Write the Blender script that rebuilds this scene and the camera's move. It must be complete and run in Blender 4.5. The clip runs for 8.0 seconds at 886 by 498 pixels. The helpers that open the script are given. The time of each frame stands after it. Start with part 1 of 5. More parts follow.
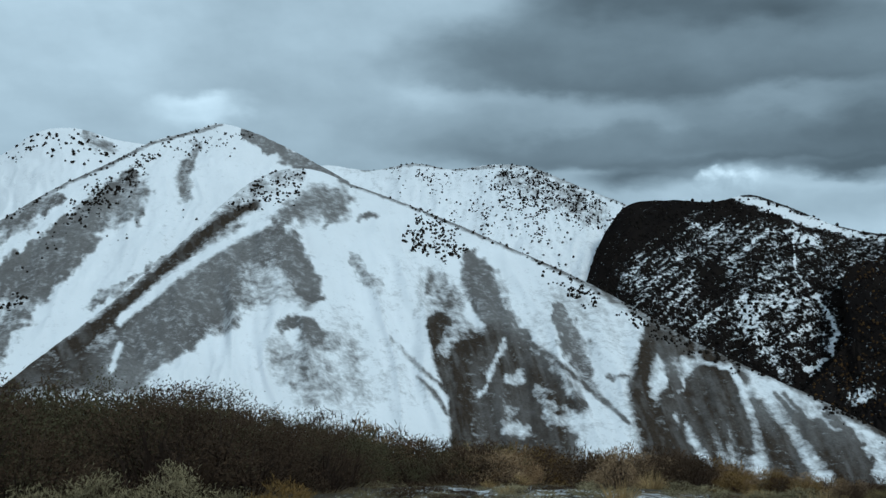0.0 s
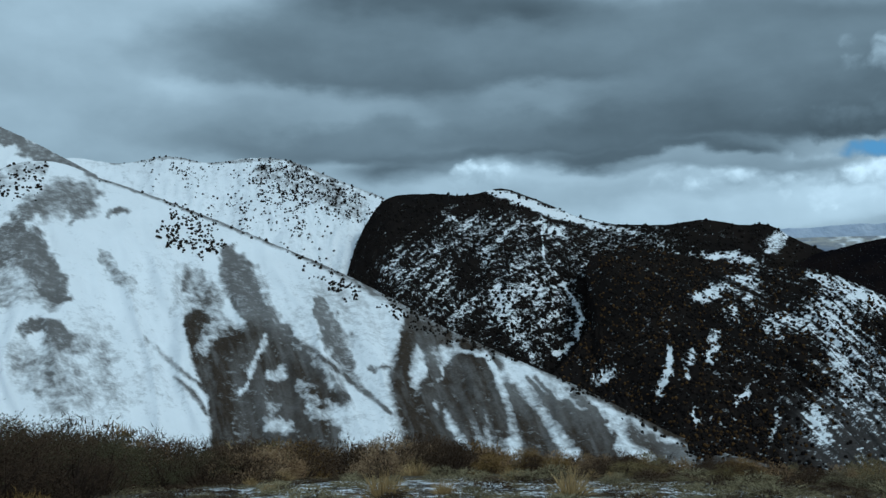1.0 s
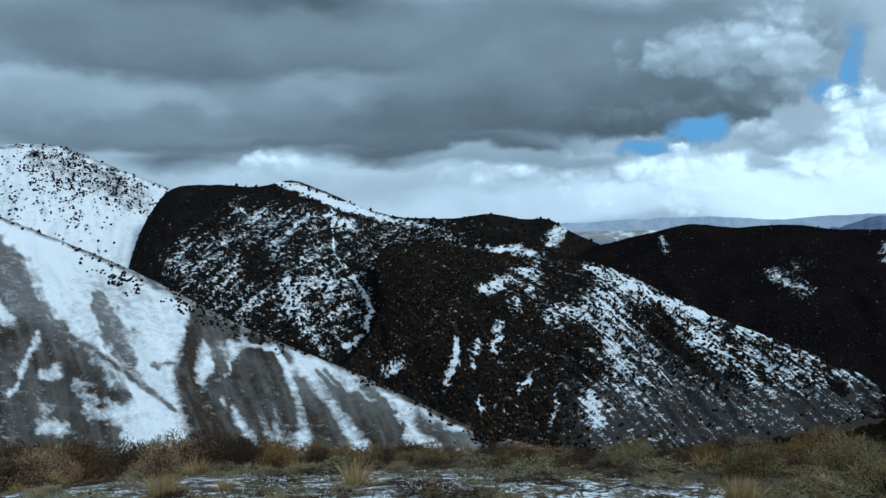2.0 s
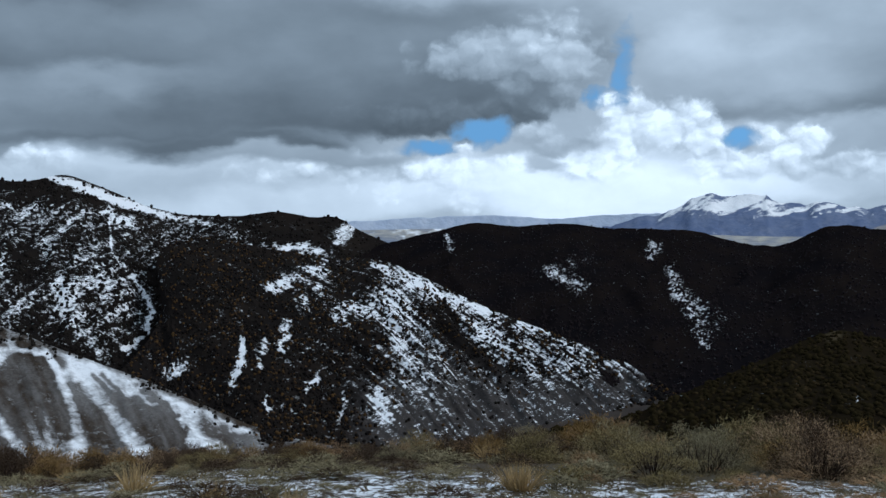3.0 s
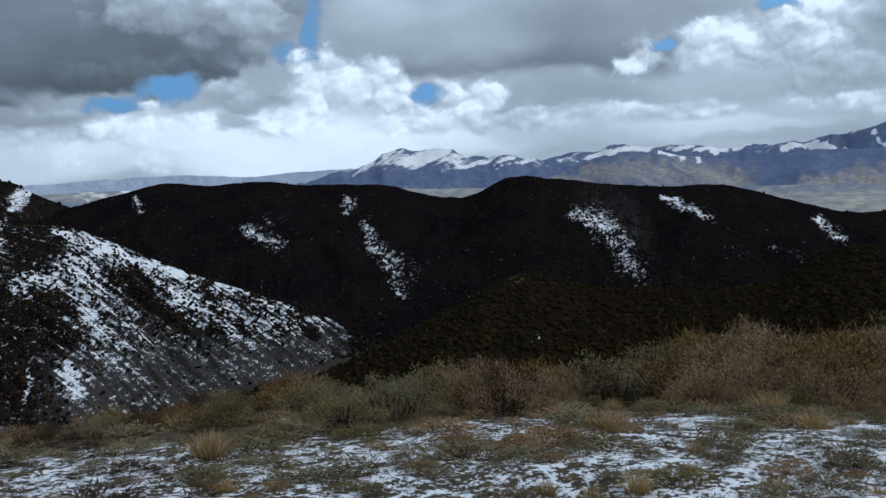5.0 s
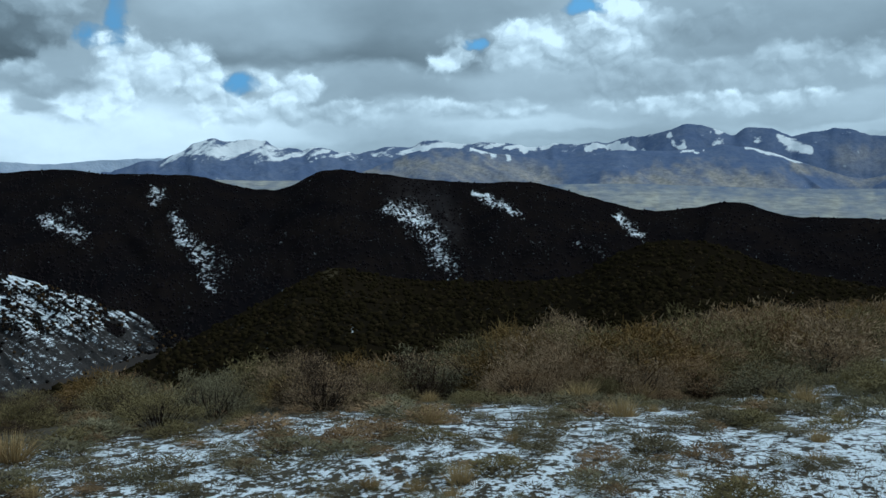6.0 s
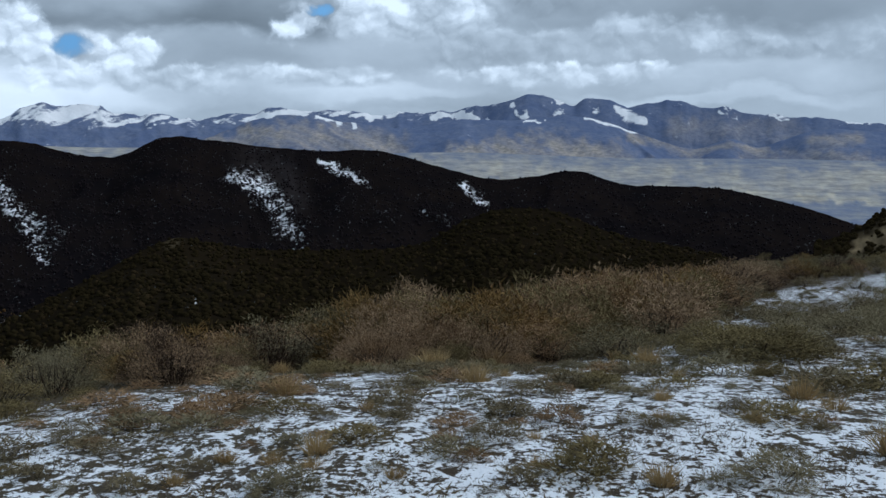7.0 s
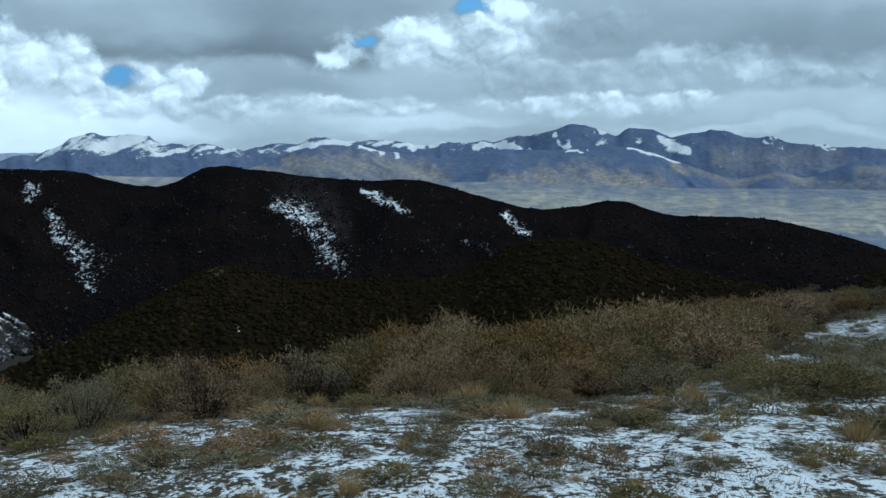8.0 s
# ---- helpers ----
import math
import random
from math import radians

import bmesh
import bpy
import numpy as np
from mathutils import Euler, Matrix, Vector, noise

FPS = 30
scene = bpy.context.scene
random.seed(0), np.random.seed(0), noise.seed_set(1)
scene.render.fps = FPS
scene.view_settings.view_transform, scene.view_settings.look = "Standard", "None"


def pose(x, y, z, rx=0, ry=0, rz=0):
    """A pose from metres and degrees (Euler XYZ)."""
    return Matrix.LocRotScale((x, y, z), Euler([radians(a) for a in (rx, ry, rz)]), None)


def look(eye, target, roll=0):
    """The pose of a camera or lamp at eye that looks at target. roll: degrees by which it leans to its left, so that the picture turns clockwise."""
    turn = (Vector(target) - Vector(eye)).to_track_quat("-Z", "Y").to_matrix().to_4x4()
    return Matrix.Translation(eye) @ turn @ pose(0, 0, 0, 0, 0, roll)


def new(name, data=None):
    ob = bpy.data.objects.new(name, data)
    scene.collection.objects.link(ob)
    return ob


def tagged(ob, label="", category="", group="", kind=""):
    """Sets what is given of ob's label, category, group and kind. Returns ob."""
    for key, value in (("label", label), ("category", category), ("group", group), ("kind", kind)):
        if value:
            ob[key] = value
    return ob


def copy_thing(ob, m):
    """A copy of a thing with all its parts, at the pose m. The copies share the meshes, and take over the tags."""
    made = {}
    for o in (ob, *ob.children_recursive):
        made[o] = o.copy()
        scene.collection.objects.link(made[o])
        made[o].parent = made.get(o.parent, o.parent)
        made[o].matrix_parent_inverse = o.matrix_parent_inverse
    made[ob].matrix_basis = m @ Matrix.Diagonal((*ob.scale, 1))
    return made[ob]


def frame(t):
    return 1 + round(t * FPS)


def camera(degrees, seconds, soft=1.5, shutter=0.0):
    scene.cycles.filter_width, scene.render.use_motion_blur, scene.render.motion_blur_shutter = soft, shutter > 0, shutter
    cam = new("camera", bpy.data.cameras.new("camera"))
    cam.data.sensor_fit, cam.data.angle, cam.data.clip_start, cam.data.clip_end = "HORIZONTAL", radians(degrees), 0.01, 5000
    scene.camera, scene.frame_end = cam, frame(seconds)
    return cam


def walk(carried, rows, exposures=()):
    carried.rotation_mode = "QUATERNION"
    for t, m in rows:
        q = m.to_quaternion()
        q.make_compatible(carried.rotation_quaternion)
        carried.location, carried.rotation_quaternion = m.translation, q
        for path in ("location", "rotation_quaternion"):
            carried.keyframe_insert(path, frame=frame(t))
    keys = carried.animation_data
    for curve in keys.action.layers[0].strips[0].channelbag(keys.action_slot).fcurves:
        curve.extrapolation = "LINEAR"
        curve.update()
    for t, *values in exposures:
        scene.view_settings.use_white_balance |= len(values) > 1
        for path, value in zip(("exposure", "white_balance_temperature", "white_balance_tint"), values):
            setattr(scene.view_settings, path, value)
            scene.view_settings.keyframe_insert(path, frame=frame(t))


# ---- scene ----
cam = camera(47.61, 8.0)
EYE = 1.55  # eye height over the bench on which the camera is held
# seconds, x, y, z, yaw, pitch, roll
PATH = [
    (0.0, -0.071, 0.031, 1.566, 0.00, 0.00, 0.00),
    (0.5, -0.083, 0.045, 1.551, -8.21, -0.23, 0.18),
    (1.0, -0.068, 0.052, 1.554, -13.61, -0.44, 0.80),
    (1.5, -0.050, 0.047, 1.552, -18.28, -0.70, 0.64),
    (2.0, -0.039, 0.029, 1.548, -25.54, -0.99, 0.50),
    (2.2, -0.050, 0.018, 1.553, -28.24, -0.95, 0.41),
    (3.3, -0.061, -0.054, 1.551, -41.55, -2.06, 0.13),
    (3.5, -0.033, -0.045, 1.546, -44.31, -2.95, -0.05),
    (4.0, 0.051, -0.056, 1.543, -48.46, -3.99, 0.94),
    (4.2, 0.072, -0.049, 1.549, -50.56, -3.53, 1.15),
    (5.3, 0.046, -0.054, 1.552, -57.68, -4.14, 1.85),
    (5.5, 0.040, -0.017, 1.555, -60.57, -3.99, 1.54),
    (6.0, 0.039, 0.001, 1.552, -65.37, -4.57, 0.72),
    (6.5, 0.025, 0.017, 1.541, -70.28, -5.47, -0.23),
    (7.0, 0.062, 0.060, 1.546, -74.10, -6.44, 0.28),
    (7.5, 0.144, 0.084, 1.549, -73.28, -4.84, 0.03),
    (8.0, 0.243, 0.091, 1.542, -71.70, -4.75, 0.25),
]
walk(cam, [(t, pose(x, y, z, 90 + p, r, w)) for t, x, y, z, w, p, r in PATH],
     exposures=[(0.0, -0.1, 5550, -4), (0.5, -0.15, 5400, -5), (1.0, -0.2, 5330, -6), (1.5, -0.12, 5250, -7), (2.0, 0.05, 5280, -3),
                (3.5, 0.05, 5800, 8), (4.0, 0.05, 5800, 8), (5.5, -0.14, 5560, 7), (6.0, -0.1, 5380, -5), (6.5, -0.14, 5600, 3),
                (7.0, -0.04, 5700, 7), (7.5, -0.02, 5350, -4), (8.0, -0.02, 5350, -4)])

# ---------------------------------------------------------------- light
SUN_AZ, SUN_EL, SKY = 150.0, 38.0, 0.26
world = bpy.data.worlds.new("sky")
scene.world = world
world.use_nodes = True


# cloud masses, from the back forwards: bearing, elevation, half width, half height, turn, lightness of the top and of the base,
# and the kind (0 soft sheet, 1 heaped, 2 a gap of blue)
CLOUD_VEIL = [(-21.1, 11.3, 13.52, 8.37, 0, 0.78, 0.74, 0), (-9.1, 11, 8.37, 5.47, 0, 0.72, 0.68, 0), (-0.8, 12.4, 7.73, 3.86, 0, 0.72, 0.66, 0), (13.2, 12.4, 10.63, 5.47, 0, 0.39, 0.41, 0), (20.5, 9.9, 9.66, 3.54, -3, 0.32, 0.32, 0), (11.6, 9.1, 10.63, 1.45, 2, 0.4, 0.46, 0), (20.5, 7.1, 7.41, 1.45, 0, 0.46, 0.42, 0), (1.5, 8.6, 4.83, 1.03, 0, 0.75, 0.67, 0), (-14.0, 7.6, 3.06, 1.09, 0, 0.9, 0.8, 0), (5.3, 6.3, 10.63, 1.77, 0, 0.58, 0.53, 0), (12.6, 5.4, 7.08, 1.29, 0, 0.42, 0.38, 0)]
CLOUD_FRONT = [(20.0, 5.3, 7.41, 1.22, 0, 0.36, 0.38, 0), (12.6, 3.6, 4.83, 0.97, 0, 0.41, 0.45, 0), (21.4, 2.9, 5.15, 1.61, 0, 0.56, 0.54, 0), (16.2, 3.6, 2.42, 0.64, 0, 0.72, 0.62, 1), (-20.5, 7.5, 6.44, 1.93, 0, 0.72, 0.7, 0), (8.4, 10.8, 11.59, 2.58, 0, 0.5, 0.46, 0), (4.0, 7.5, 7.08, 1.45, 0, 0.64, 0.58, 0), (20.4, 10.2, 11.59, 2.25, 0, 0.5, 0.44, 0), (10.4, 5.6, 10.63, 1.22, 2, 0.5, 0.46, 0), (22.3, 7.9, 10.63, 1.16, 2, 0.6, 0.54, 0), (29.4, 11.7, 10.63, 1.93, 0, 0.52, 0.48, 0)]
CLOUD_BANK = [(20.9, 2.6, 11.492, 1.93, 0, 0.76, 0.72, 0), (15.9, 3.6, 2.58, 0.97, 0, 0.84, 0.68, 1), (24.8, 4.6, 7.41, 0.71, 0, 0.72, 0.66, 0), (30.3, 3.4, 3.54, 0.90, 0, 0.92, 0.8, 1), (35.0, 2.8, 7.08, 1.93, 0, 0.88, 0.84, 0), (23.9, 2.4, 10.63, 1.45, 0, 0.7, 0.66, 0), (30.0, 1.5, 10.63, 1.29, 0, 0.78, 0.76, 0), (34.6, 3.4, 9.66, 1.16, 0, 0.82, 0.72, 1), (40.0, 2.8, 7.08, 1.93, 0, 0.9, 0.84, 1), (46.7, 1.9, 10.63, 2.25, 0, 0.91, 0.86, 0), (55.3, 2.5, 7.73, 1.61, 0, 0.84, 0.8, 0)]
CLOUD_DECK = [(36.6, 9.9, 12.24, 2.90, 0, 0.44, 0.4, 0), (34.4, 7.5, 9.66, 1.55, 2, 0.42, 0.36, 0), (21.0, 6.3, 13.52, 1.16, 0, 0.52, 0.44, 0), (33.1, 9.6, 13.85, 2.90, 0, 0.52, 0.46, 0), (30.1, 6.8, 13.52, 1.93, 3, 0.44, 0.37, 0), (41.3, 9.6, 5.47, 2.42, 0, 0.7, 0.56, 1), (38.4, 6.3, 7.41, 1.45, 4, 0.44, 0.36, 1), (25.9, 4.7, 8.37, 0.77, 0, 0.38, 0.4, 0), (44.8, 9.5, 2.42, 2.42, 0, 0.76, 0.6, 1), (30.0, 4.1, 8.37, 0.64, 0, 0.6, 0.56, 0)]
BLUE = [(47.8, 8.8, 0.6683, 2.563, -6, 0.5, 0.5, 2), (40, 5.4, 1.925, 0.8576, 8, 0.5, 0.5, 2), (37, 4.6, 1.79, 0.5127, 4, 0.5, 0.5, 2), (46.4, 7.3, 1.027, 0.5658, 0, 0.5, 0.5, 2), (73.5, 9, 1.153, 0.5658, 0, 0.5, 0.5, 2), (67.3, 6.8, 0.6683, 0.5127, 0, 0.5, 0.5, 2), (39.5, 5.5, 1.535, 0.6277, 0, 0.5, 0.5, 2)]
CUMULUS = [(48.8, 5.5, 3.06, 1.93, -12, 1, 0.88, 1), (52.3, 4.3, 2.42, 1.61, -20, 0.97, 0.86, 1), (46.4, 3.7, 4.83, 1.45, 0, 0.93, 0.87, 1), (44.1, 4.9, 3.38, 1.22, 0, 0.74, 0.6, 1), (43.4, 3.4, 1.45, 0.52, 0, 0.68, 0.66, 0), (56.7, 4.3, 2.74, 1.45, -10, 0.97, 0.84, 1), (60.1, 3.8, 4.19, 1.45, 0, 0.8, 0.72, 1), (63.4, 2.6, 7.41, 1.16, 0, 0.76, 0.7, 0), (51.2, 2.1, 6.44, 1.16, 0, 0.9, 0.86, 0)]
SECOND_DECK = [(58.3, 8.6, 10.63, 2.9, 0, 0.62, 0.56, 0), (51.5, 9.1, 3.54, 2.42, -8, 0.74, 0.64, 0), (56.8, 6.7, 8.37, 1.22, 4, 0.54, 0.45, 0), (61.9, 7, 8.05, 1.55, -6, 0.56, 0.48, 0), (55.6, 8.2, 6.12, 2.42, 0, 0.72, 0.6, 0), (63.9, 8.9, 7.08, 1.77, 0, 0.62, 0.55, 0), (61.2, 4.8, 9.66, 1.16, 0, 0.66, 0.62, 0), (56.7, 4.4, 2.58, 1.16, 0, 0.96, 0.82, 1), (53.5, 3.4, 3.54, 1.09, 0, 0.92, 0.82, 1), (59.9, 3.1, 6.12, 0.9, 0, 0.78, 0.72, 1), (67.5, 3.4, 8.37, 0.77, 0, 0.82, 0.72, 1)]
EAST_HEAPS = [(74.7, 6.0, 10.63, 2.42, 0, 0.78, 0.7, 1), (66.2, 6.1, 1.93, 0.77, 0, 0.94, 0.8, 1), (70.7, 7.0, 2.90, 1.67, -10, 0.93, 0.78, 1), (76.0, 7.8, 3.22, 1.48, -8, 0.98, 0.82, 1), (75.3, 4.8, 7.08, 1.16, 0, 0.72, 0.64, 1), (70.4, 4.7, 5.47, 0.90, 0, 0.7, 0.66, 0), (81.9, 7.3, 5.47, 1.77, 0, 0.66, 0.6, 0), (80.2, 5.1, 6.44, 1.61, 0, 0.76, 0.7, 1), (76.7, 3.0, 7.41, 0.84, 0, 0.74, 0.68, 0), (81.1, 7.4, 4.83, 1.61, 0, 0.68, 0.58, 1)]
EAST_BANK = [(88.9, 7.5, 8.37, 1.93, 0, 0.64, 0.56, 0), (85.6, 5.7, 7.41, 1.16, 0, 0.74, 0.68, 1), (92.9, 5.0, 5.47, 1.61, 0, 0.76, 0.7, 1), (78.6, 5.0, 7.41, 1.09, 0, 0.7, 0.64, 1), (82.3, 3.3, 9.02, 0.77, 0, 0.84, 0.74, 1), (91.3, 2.9, 7.73, 0.84, 0, 0.74, 0.68, 0), (69.0, 2.5, 9.02, 0.71, 0, 0.8, 0.72, 0), (94.2, 6.7, 4.83, 1.61, 0, 0.58, 0.56, 0), (75.4, 1.9, 9.02, 0.45, 0, 0.68, 0.64, 0), (89.3, 1.9, 8.37, 0.45, 0, 0.74, 0.72, 0), (49.8, 5.9, 3.54, 1.61, 0, 0.9, 0.82, 1), (52.5, 4.1, 2.58, 1.16, 0, 0.92, 0.84, 1)]
BLUE_NEAR = [(54.1, 4.9, 0.981, 0.63, 0, 0.5, 0.5, 2), (73.4, 8.9, 1.593, 0.48, 0, 0.5, 0.5, 2), (67.2, 6.9, 0.756, 0.39, 0, 0.5, 0.5, 2)]


def build_sky():
    """Blue sky behind a broken deck of cloud, laid out by bearing and elevation, heaped and frayed by noise."""
    nt = world.node_tree
    nt.nodes.clear()
    link = nt.links.new
    out = nt.nodes.new("ShaderNodeOutputWorld")
    bg = nt.nodes.new("ShaderNodeBackground")
    sky = nt.nodes.new("ShaderNodeTexSky")
    sky.sky_type, sky.sun_disc = "NISHITA", False
    sky.ozone_density = 0.35
    sky.sun_elevation, sky.sun_rotation = radians(SUN_EL), radians(SUN_AZ)
    way = nt.nodes.new("ShaderNodeTexCoord").outputs["Generated"]
    split = nt.nodes.new("ShaderNodeSeparateXYZ")
    link(way, split.inputs[0])
    x, y, z = split.outputs

    def calc(op, a, b=None):
        return math_node(nt, op, a, b)

    def vector(op, a, b):
        n = nt.nodes.new("ShaderNodeVectorMath")
        n.operation = op
        for k, v in enumerate((a, b)):
            if isinstance(v, tuple):
                n.inputs[k].default_value = v
            else:
                link(v, n.inputs[k])
        return n.outputs[0]

    bearing = calc("MULTIPLY", calc("ARCTAN2", x, y), 180 / math.pi)
    height = calc("MULTIPLY", calc("ARCSINE", z), 180 / math.pi)
    flat = nt.nodes.new("ShaderNodeCombineXYZ")
    link(bearing, flat.inputs[0]), link(height, flat.inputs[1])
    flat = flat.outputs[0]

    def field(where, scale, detail, rough):
        n = nt.nodes.new("ShaderNodeTexNoise")
        n.noise_dimensions = "2D"
        n.inputs["Scale"].default_value, n.inputs["Detail"].default_value, n.inputs["Roughness"].default_value = scale, detail, rough
        link(where, n.inputs["Vector"])
        return n

    def shifted(where, noise_colour, amount):
        return vector("ADD", where, vector("MULTIPLY", vector("SUBTRACT", noise_colour, (0.5, 0.5, 0.5)), (amount * 1.6, amount, 0.0)))

    drawn = vector("MULTIPLY", flat, (0.5, 1.0, 1.0))
    frayed = shifted(flat, field(drawn, 0.35, 5, 0.52).outputs["Color"], 2.4)
    rolled = shifted(flat, field(flat, 0.8, 4, 0.55).outputs["Color"], 0.7)
    curled = vector("MULTIPLY", rolled, (0.75, 1.0, 1.0))

    def puffs(where):
        """Rounded heaps: small bulges upon larger ones."""
        n = nt.nodes.new("ShaderNodeTexVoronoi")
        n.voronoi_dimensions, n.feature = "2D", "F1"
        n.inputs["Scale"].default_value, n.inputs["Detail"].default_value = 0.5, 3.0
        n.inputs["Roughness"].default_value, n.inputs["Lacunarity"].default_value = 0.42, 2.2
        link(where, n.inputs["Vector"])
        return calc("SUBTRACT", 1.0, n.outputs["Distance"])

    heap = puffs(curled)
    relief = calc("SUBTRACT", heap, puffs(vector("ADD", curled, (0.16, 0.3, 0.0))))
    swell = calc("SUBTRACT", heap, 0.5)

    def mass(az, el, rx, ry, turn, kind, after):
        """How far a place lies inside a cloud (0 to 1), and how high up in it (-1 to 1)."""
        m = nt.nodes.new("ShaderNodeMapping")
        m.vector_type = "TEXTURE"
        m.inputs["Location"].default_value = (az, el, 0)
        m.inputs["Rotation"].default_value = (0, 0, radians(turn))
        m.inputs["Scale"].default_value = (rx * 1.2, ry * 1.2, 1)
        where = rolled if kind else frayed
        # each cloud is worked out after the one behind it, which keeps the shader small
        link(vector("ADD", where, vector("MULTIPLY", after, (1e-9, 1e-9, 0.0))) if after else where, m.inputs["Vector"])
        g = nt.nodes.new("ShaderNodeTexGradient")
        g.gradient_type = "SPHERICAL"
        link(m.outputs[0], g.inputs[0])
        inside = g.outputs["Fac"]
        if kind == 1:
            inside = calc("MINIMUM", calc("ADD", inside, calc("MULTIPLY", swell, 0.6)), calc("MULTIPLY", inside, 2.5))
        if kind == 2:
            inside = calc("MINIMUM", calc("SUBTRACT", inside, calc("MULTIPLY", swell, 0.8)), calc("MULTIPLY", inside, 1.8))
        r = nt.nodes.new("ShaderNodeMapRange")
        r.interpolation_type = "SMOOTHSTEP"
        r.inputs["From Min"].default_value = 0.06 if kind == 1 else 0.0
        r.inputs["From Max"].default_value = (0.62, 0.5, 0.95)[kind]
        link(inside, r.inputs["Value"])
        up = nt.nodes.new("ShaderNodeSeparateXYZ")
        link(m.outputs[0], up.inputs[0])
        return r.outputs[0], up.outputs[1]

    state = None
    for group in (CLOUD_VEIL, CLOUD_FRONT, CLOUD_BANK, CLOUD_DECK, BLUE, CUMULUS, SECOND_DECK, EAST_HEAPS, EAST_BANK, BLUE_NEAR):
        for az, el, rx, ry, turn, top, base, kind in group:
            k, up = mass(az, el, rx, ry, turn, kind, state)
            now = nt.nodes.new("ShaderNodeCombineXYZ")
            link(range_node(nt, up, -0.6, 0.55, base, top), now.inputs[0])
            now.inputs[1].default_value, now.inputs[2].default_value = (0.08, 1.0, 0.1)[kind], (0, 0, 1)[kind]
            n = nt.nodes.new("ShaderNodeMix")
            n.data_type = "VECTOR"
            link(k, n.inputs[0]), link(now.outputs[0], n.inputs[5])
            n.inputs[4].default_value = (0.66, 0.1, 0.0)
            if state:
                link(state, n.inputs[4])
            state = n.outputs[1]
    parts = nt.nodes.new("ShaderNodeSeparateXYZ")
    link(state, parts.inputs[0])
    light, heaped, clear = parts.outputs
    light = calc("MULTIPLY", light, 1.07)
    bright = calc("MULTIPLY", heaped, range_node(nt, light, 0.6, 0.95, 0.25, 1.0))
    light = calc("ADD", light, calc("MULTIPLY", calc("MULTIPLY", relief, bright), 0.3))
    light = calc("ADD", light, calc("MULTIPLY", calc("MULTIPLY", swell, bright), 0.14))
    wisps = calc("SUBTRACT", field(drawn, 0.3, 6, 0.5).outputs["Fac"], 0.5)
    light = calc("ADD", light, calc("MULTIPLY", wisps, 0.13))
    light = calc("MAXIMUM", calc("MINIMUM", light, 1.0), 0.2)
    power = calc("POWER", light, 2.2)
    tint = mix_node(nt, range_node(nt, light, 0.3, 0.95), (0.80, 0.99, 1.17), (0.91, 1.0, 1.09))
    cloud = nt.nodes.new("ShaderNodeVectorMath")
    cloud.operation = "SCALE"
    link(tint, cloud.inputs[0]), link(power, cloud.inputs["Scale"])
    raised = vector("ADD", way, (0.0, 0.0, 0.7))
    link(raised, sky.inputs["Vector"])
    blue = vector("MULTIPLY", sky.outputs[0], (0.68 * SKY, 1.04 * SKY, 1.05 * SKY))
    link(mix_node(nt, calc("MULTIPLY", clear, 0.88), cloud.outputs[0], blue), bg.inputs[0])
    link(bg.outputs[0], out.inputs[0])


sun = new("sun", bpy.data.lights.new("sun", "SUN"))
sun.data.energy, sun.data.angle, sun.data.color = 1.5, radians(12), (1.0, 0.96, 0.9)
sun.matrix_world = look((0, 0, 0), (-math.sin(radians(SUN_AZ)), -math.cos(radians(SUN_AZ)), -math.tan(radians(SUN_EL))))


# ---------------------------------------------------------------- helpers of this scene
def lattice(ix, iy, seed):
    h = (ix.astype(np.int64) * 374761393 + iy.astype(np.int64) * 668265263 + seed * 982451653) & 0x7FFFFFFF
    h = ((h ^ (h >> 13)) * 1274126177) & 0x7FFFFFFF
    return ((h ^ (h >> 16)) & 0xFFFF) / 65535.0


def value_noise(x, y, seed=0):
    x, y = np.broadcast_arrays(np.asarray(x, float), np.asarray(y, float))
    ix, iy = np.floor(x), np.floor(y)
    fx, fy = x - ix, y - iy
    fx, fy = fx * fx * (3 - 2 * fx), fy * fy * (3 - 2 * fy)
    a, b = lattice(ix, iy, seed), lattice(ix + 1, iy, seed)
    c, d = lattice(ix, iy + 1, seed), lattice(ix + 1, iy + 1, seed)
    return (a + (b - a) * fx) * (1 - fy) + (c + (d - c) * fx) * fy


def fbm(x, y, octaves=4, seed=0):
    total, amp, norm = 0.0, 1.0, 0.0
    for k in range(octaves):
        total = total + amp * value_noise(np.asarray(x) * 2 ** k, np.asarray(y) * 2 ** k, seed + 17 * k)
        norm += amp
        amp *= 0.5
    return total / norm


def smoothstep(a, b, x):
    t = np.clip((x - a) / (b - a), 0, 1)
    return t * t * (3 - 2 * t)


def from_eye(az, el, d):
    """The place at a bearing (degrees clockwise from +y), an elevation angle and a ground distance, all from the eye.
    The hill lines given so are placed to fit the camera's view.
    """
    az, el, d = radians(1) * np.asarray(az), radians(1) * np.asarray(el), np.asarray(d)
    return np.stack([np.sin(az) * d, np.cos(az) * d, EYE + np.tan(el) * d], -1)


def spline(points, u):
    """A smooth curve through points of (bearing, elevation, distance), by its length in bearing and elevation."""
    p = np.array(points, float)
    s = np.concatenate([[0], np.cumsum(np.hypot(np.diff(p[:, 0]), np.diff(p[:, 1])))])
    s /= s[-1]
    m = np.gradient(p, s, axis=0)
    i = np.clip(np.searchsorted(s, u, side="right") - 1, 0, len(s) - 2)
    h = (s[i + 1] - s[i])[:, None]
    t = ((u - s[i]) / (s[i + 1] - s[i]))[:, None]
    return ((2 * t**3 - 3 * t**2 + 1) * p[i] + (t**3 - 2 * t**2 + t) * h * m[i]
            + (-2 * t**3 + 3 * t**2) * p[i + 1] + (t**3 - t**2) * h * m[i + 1])


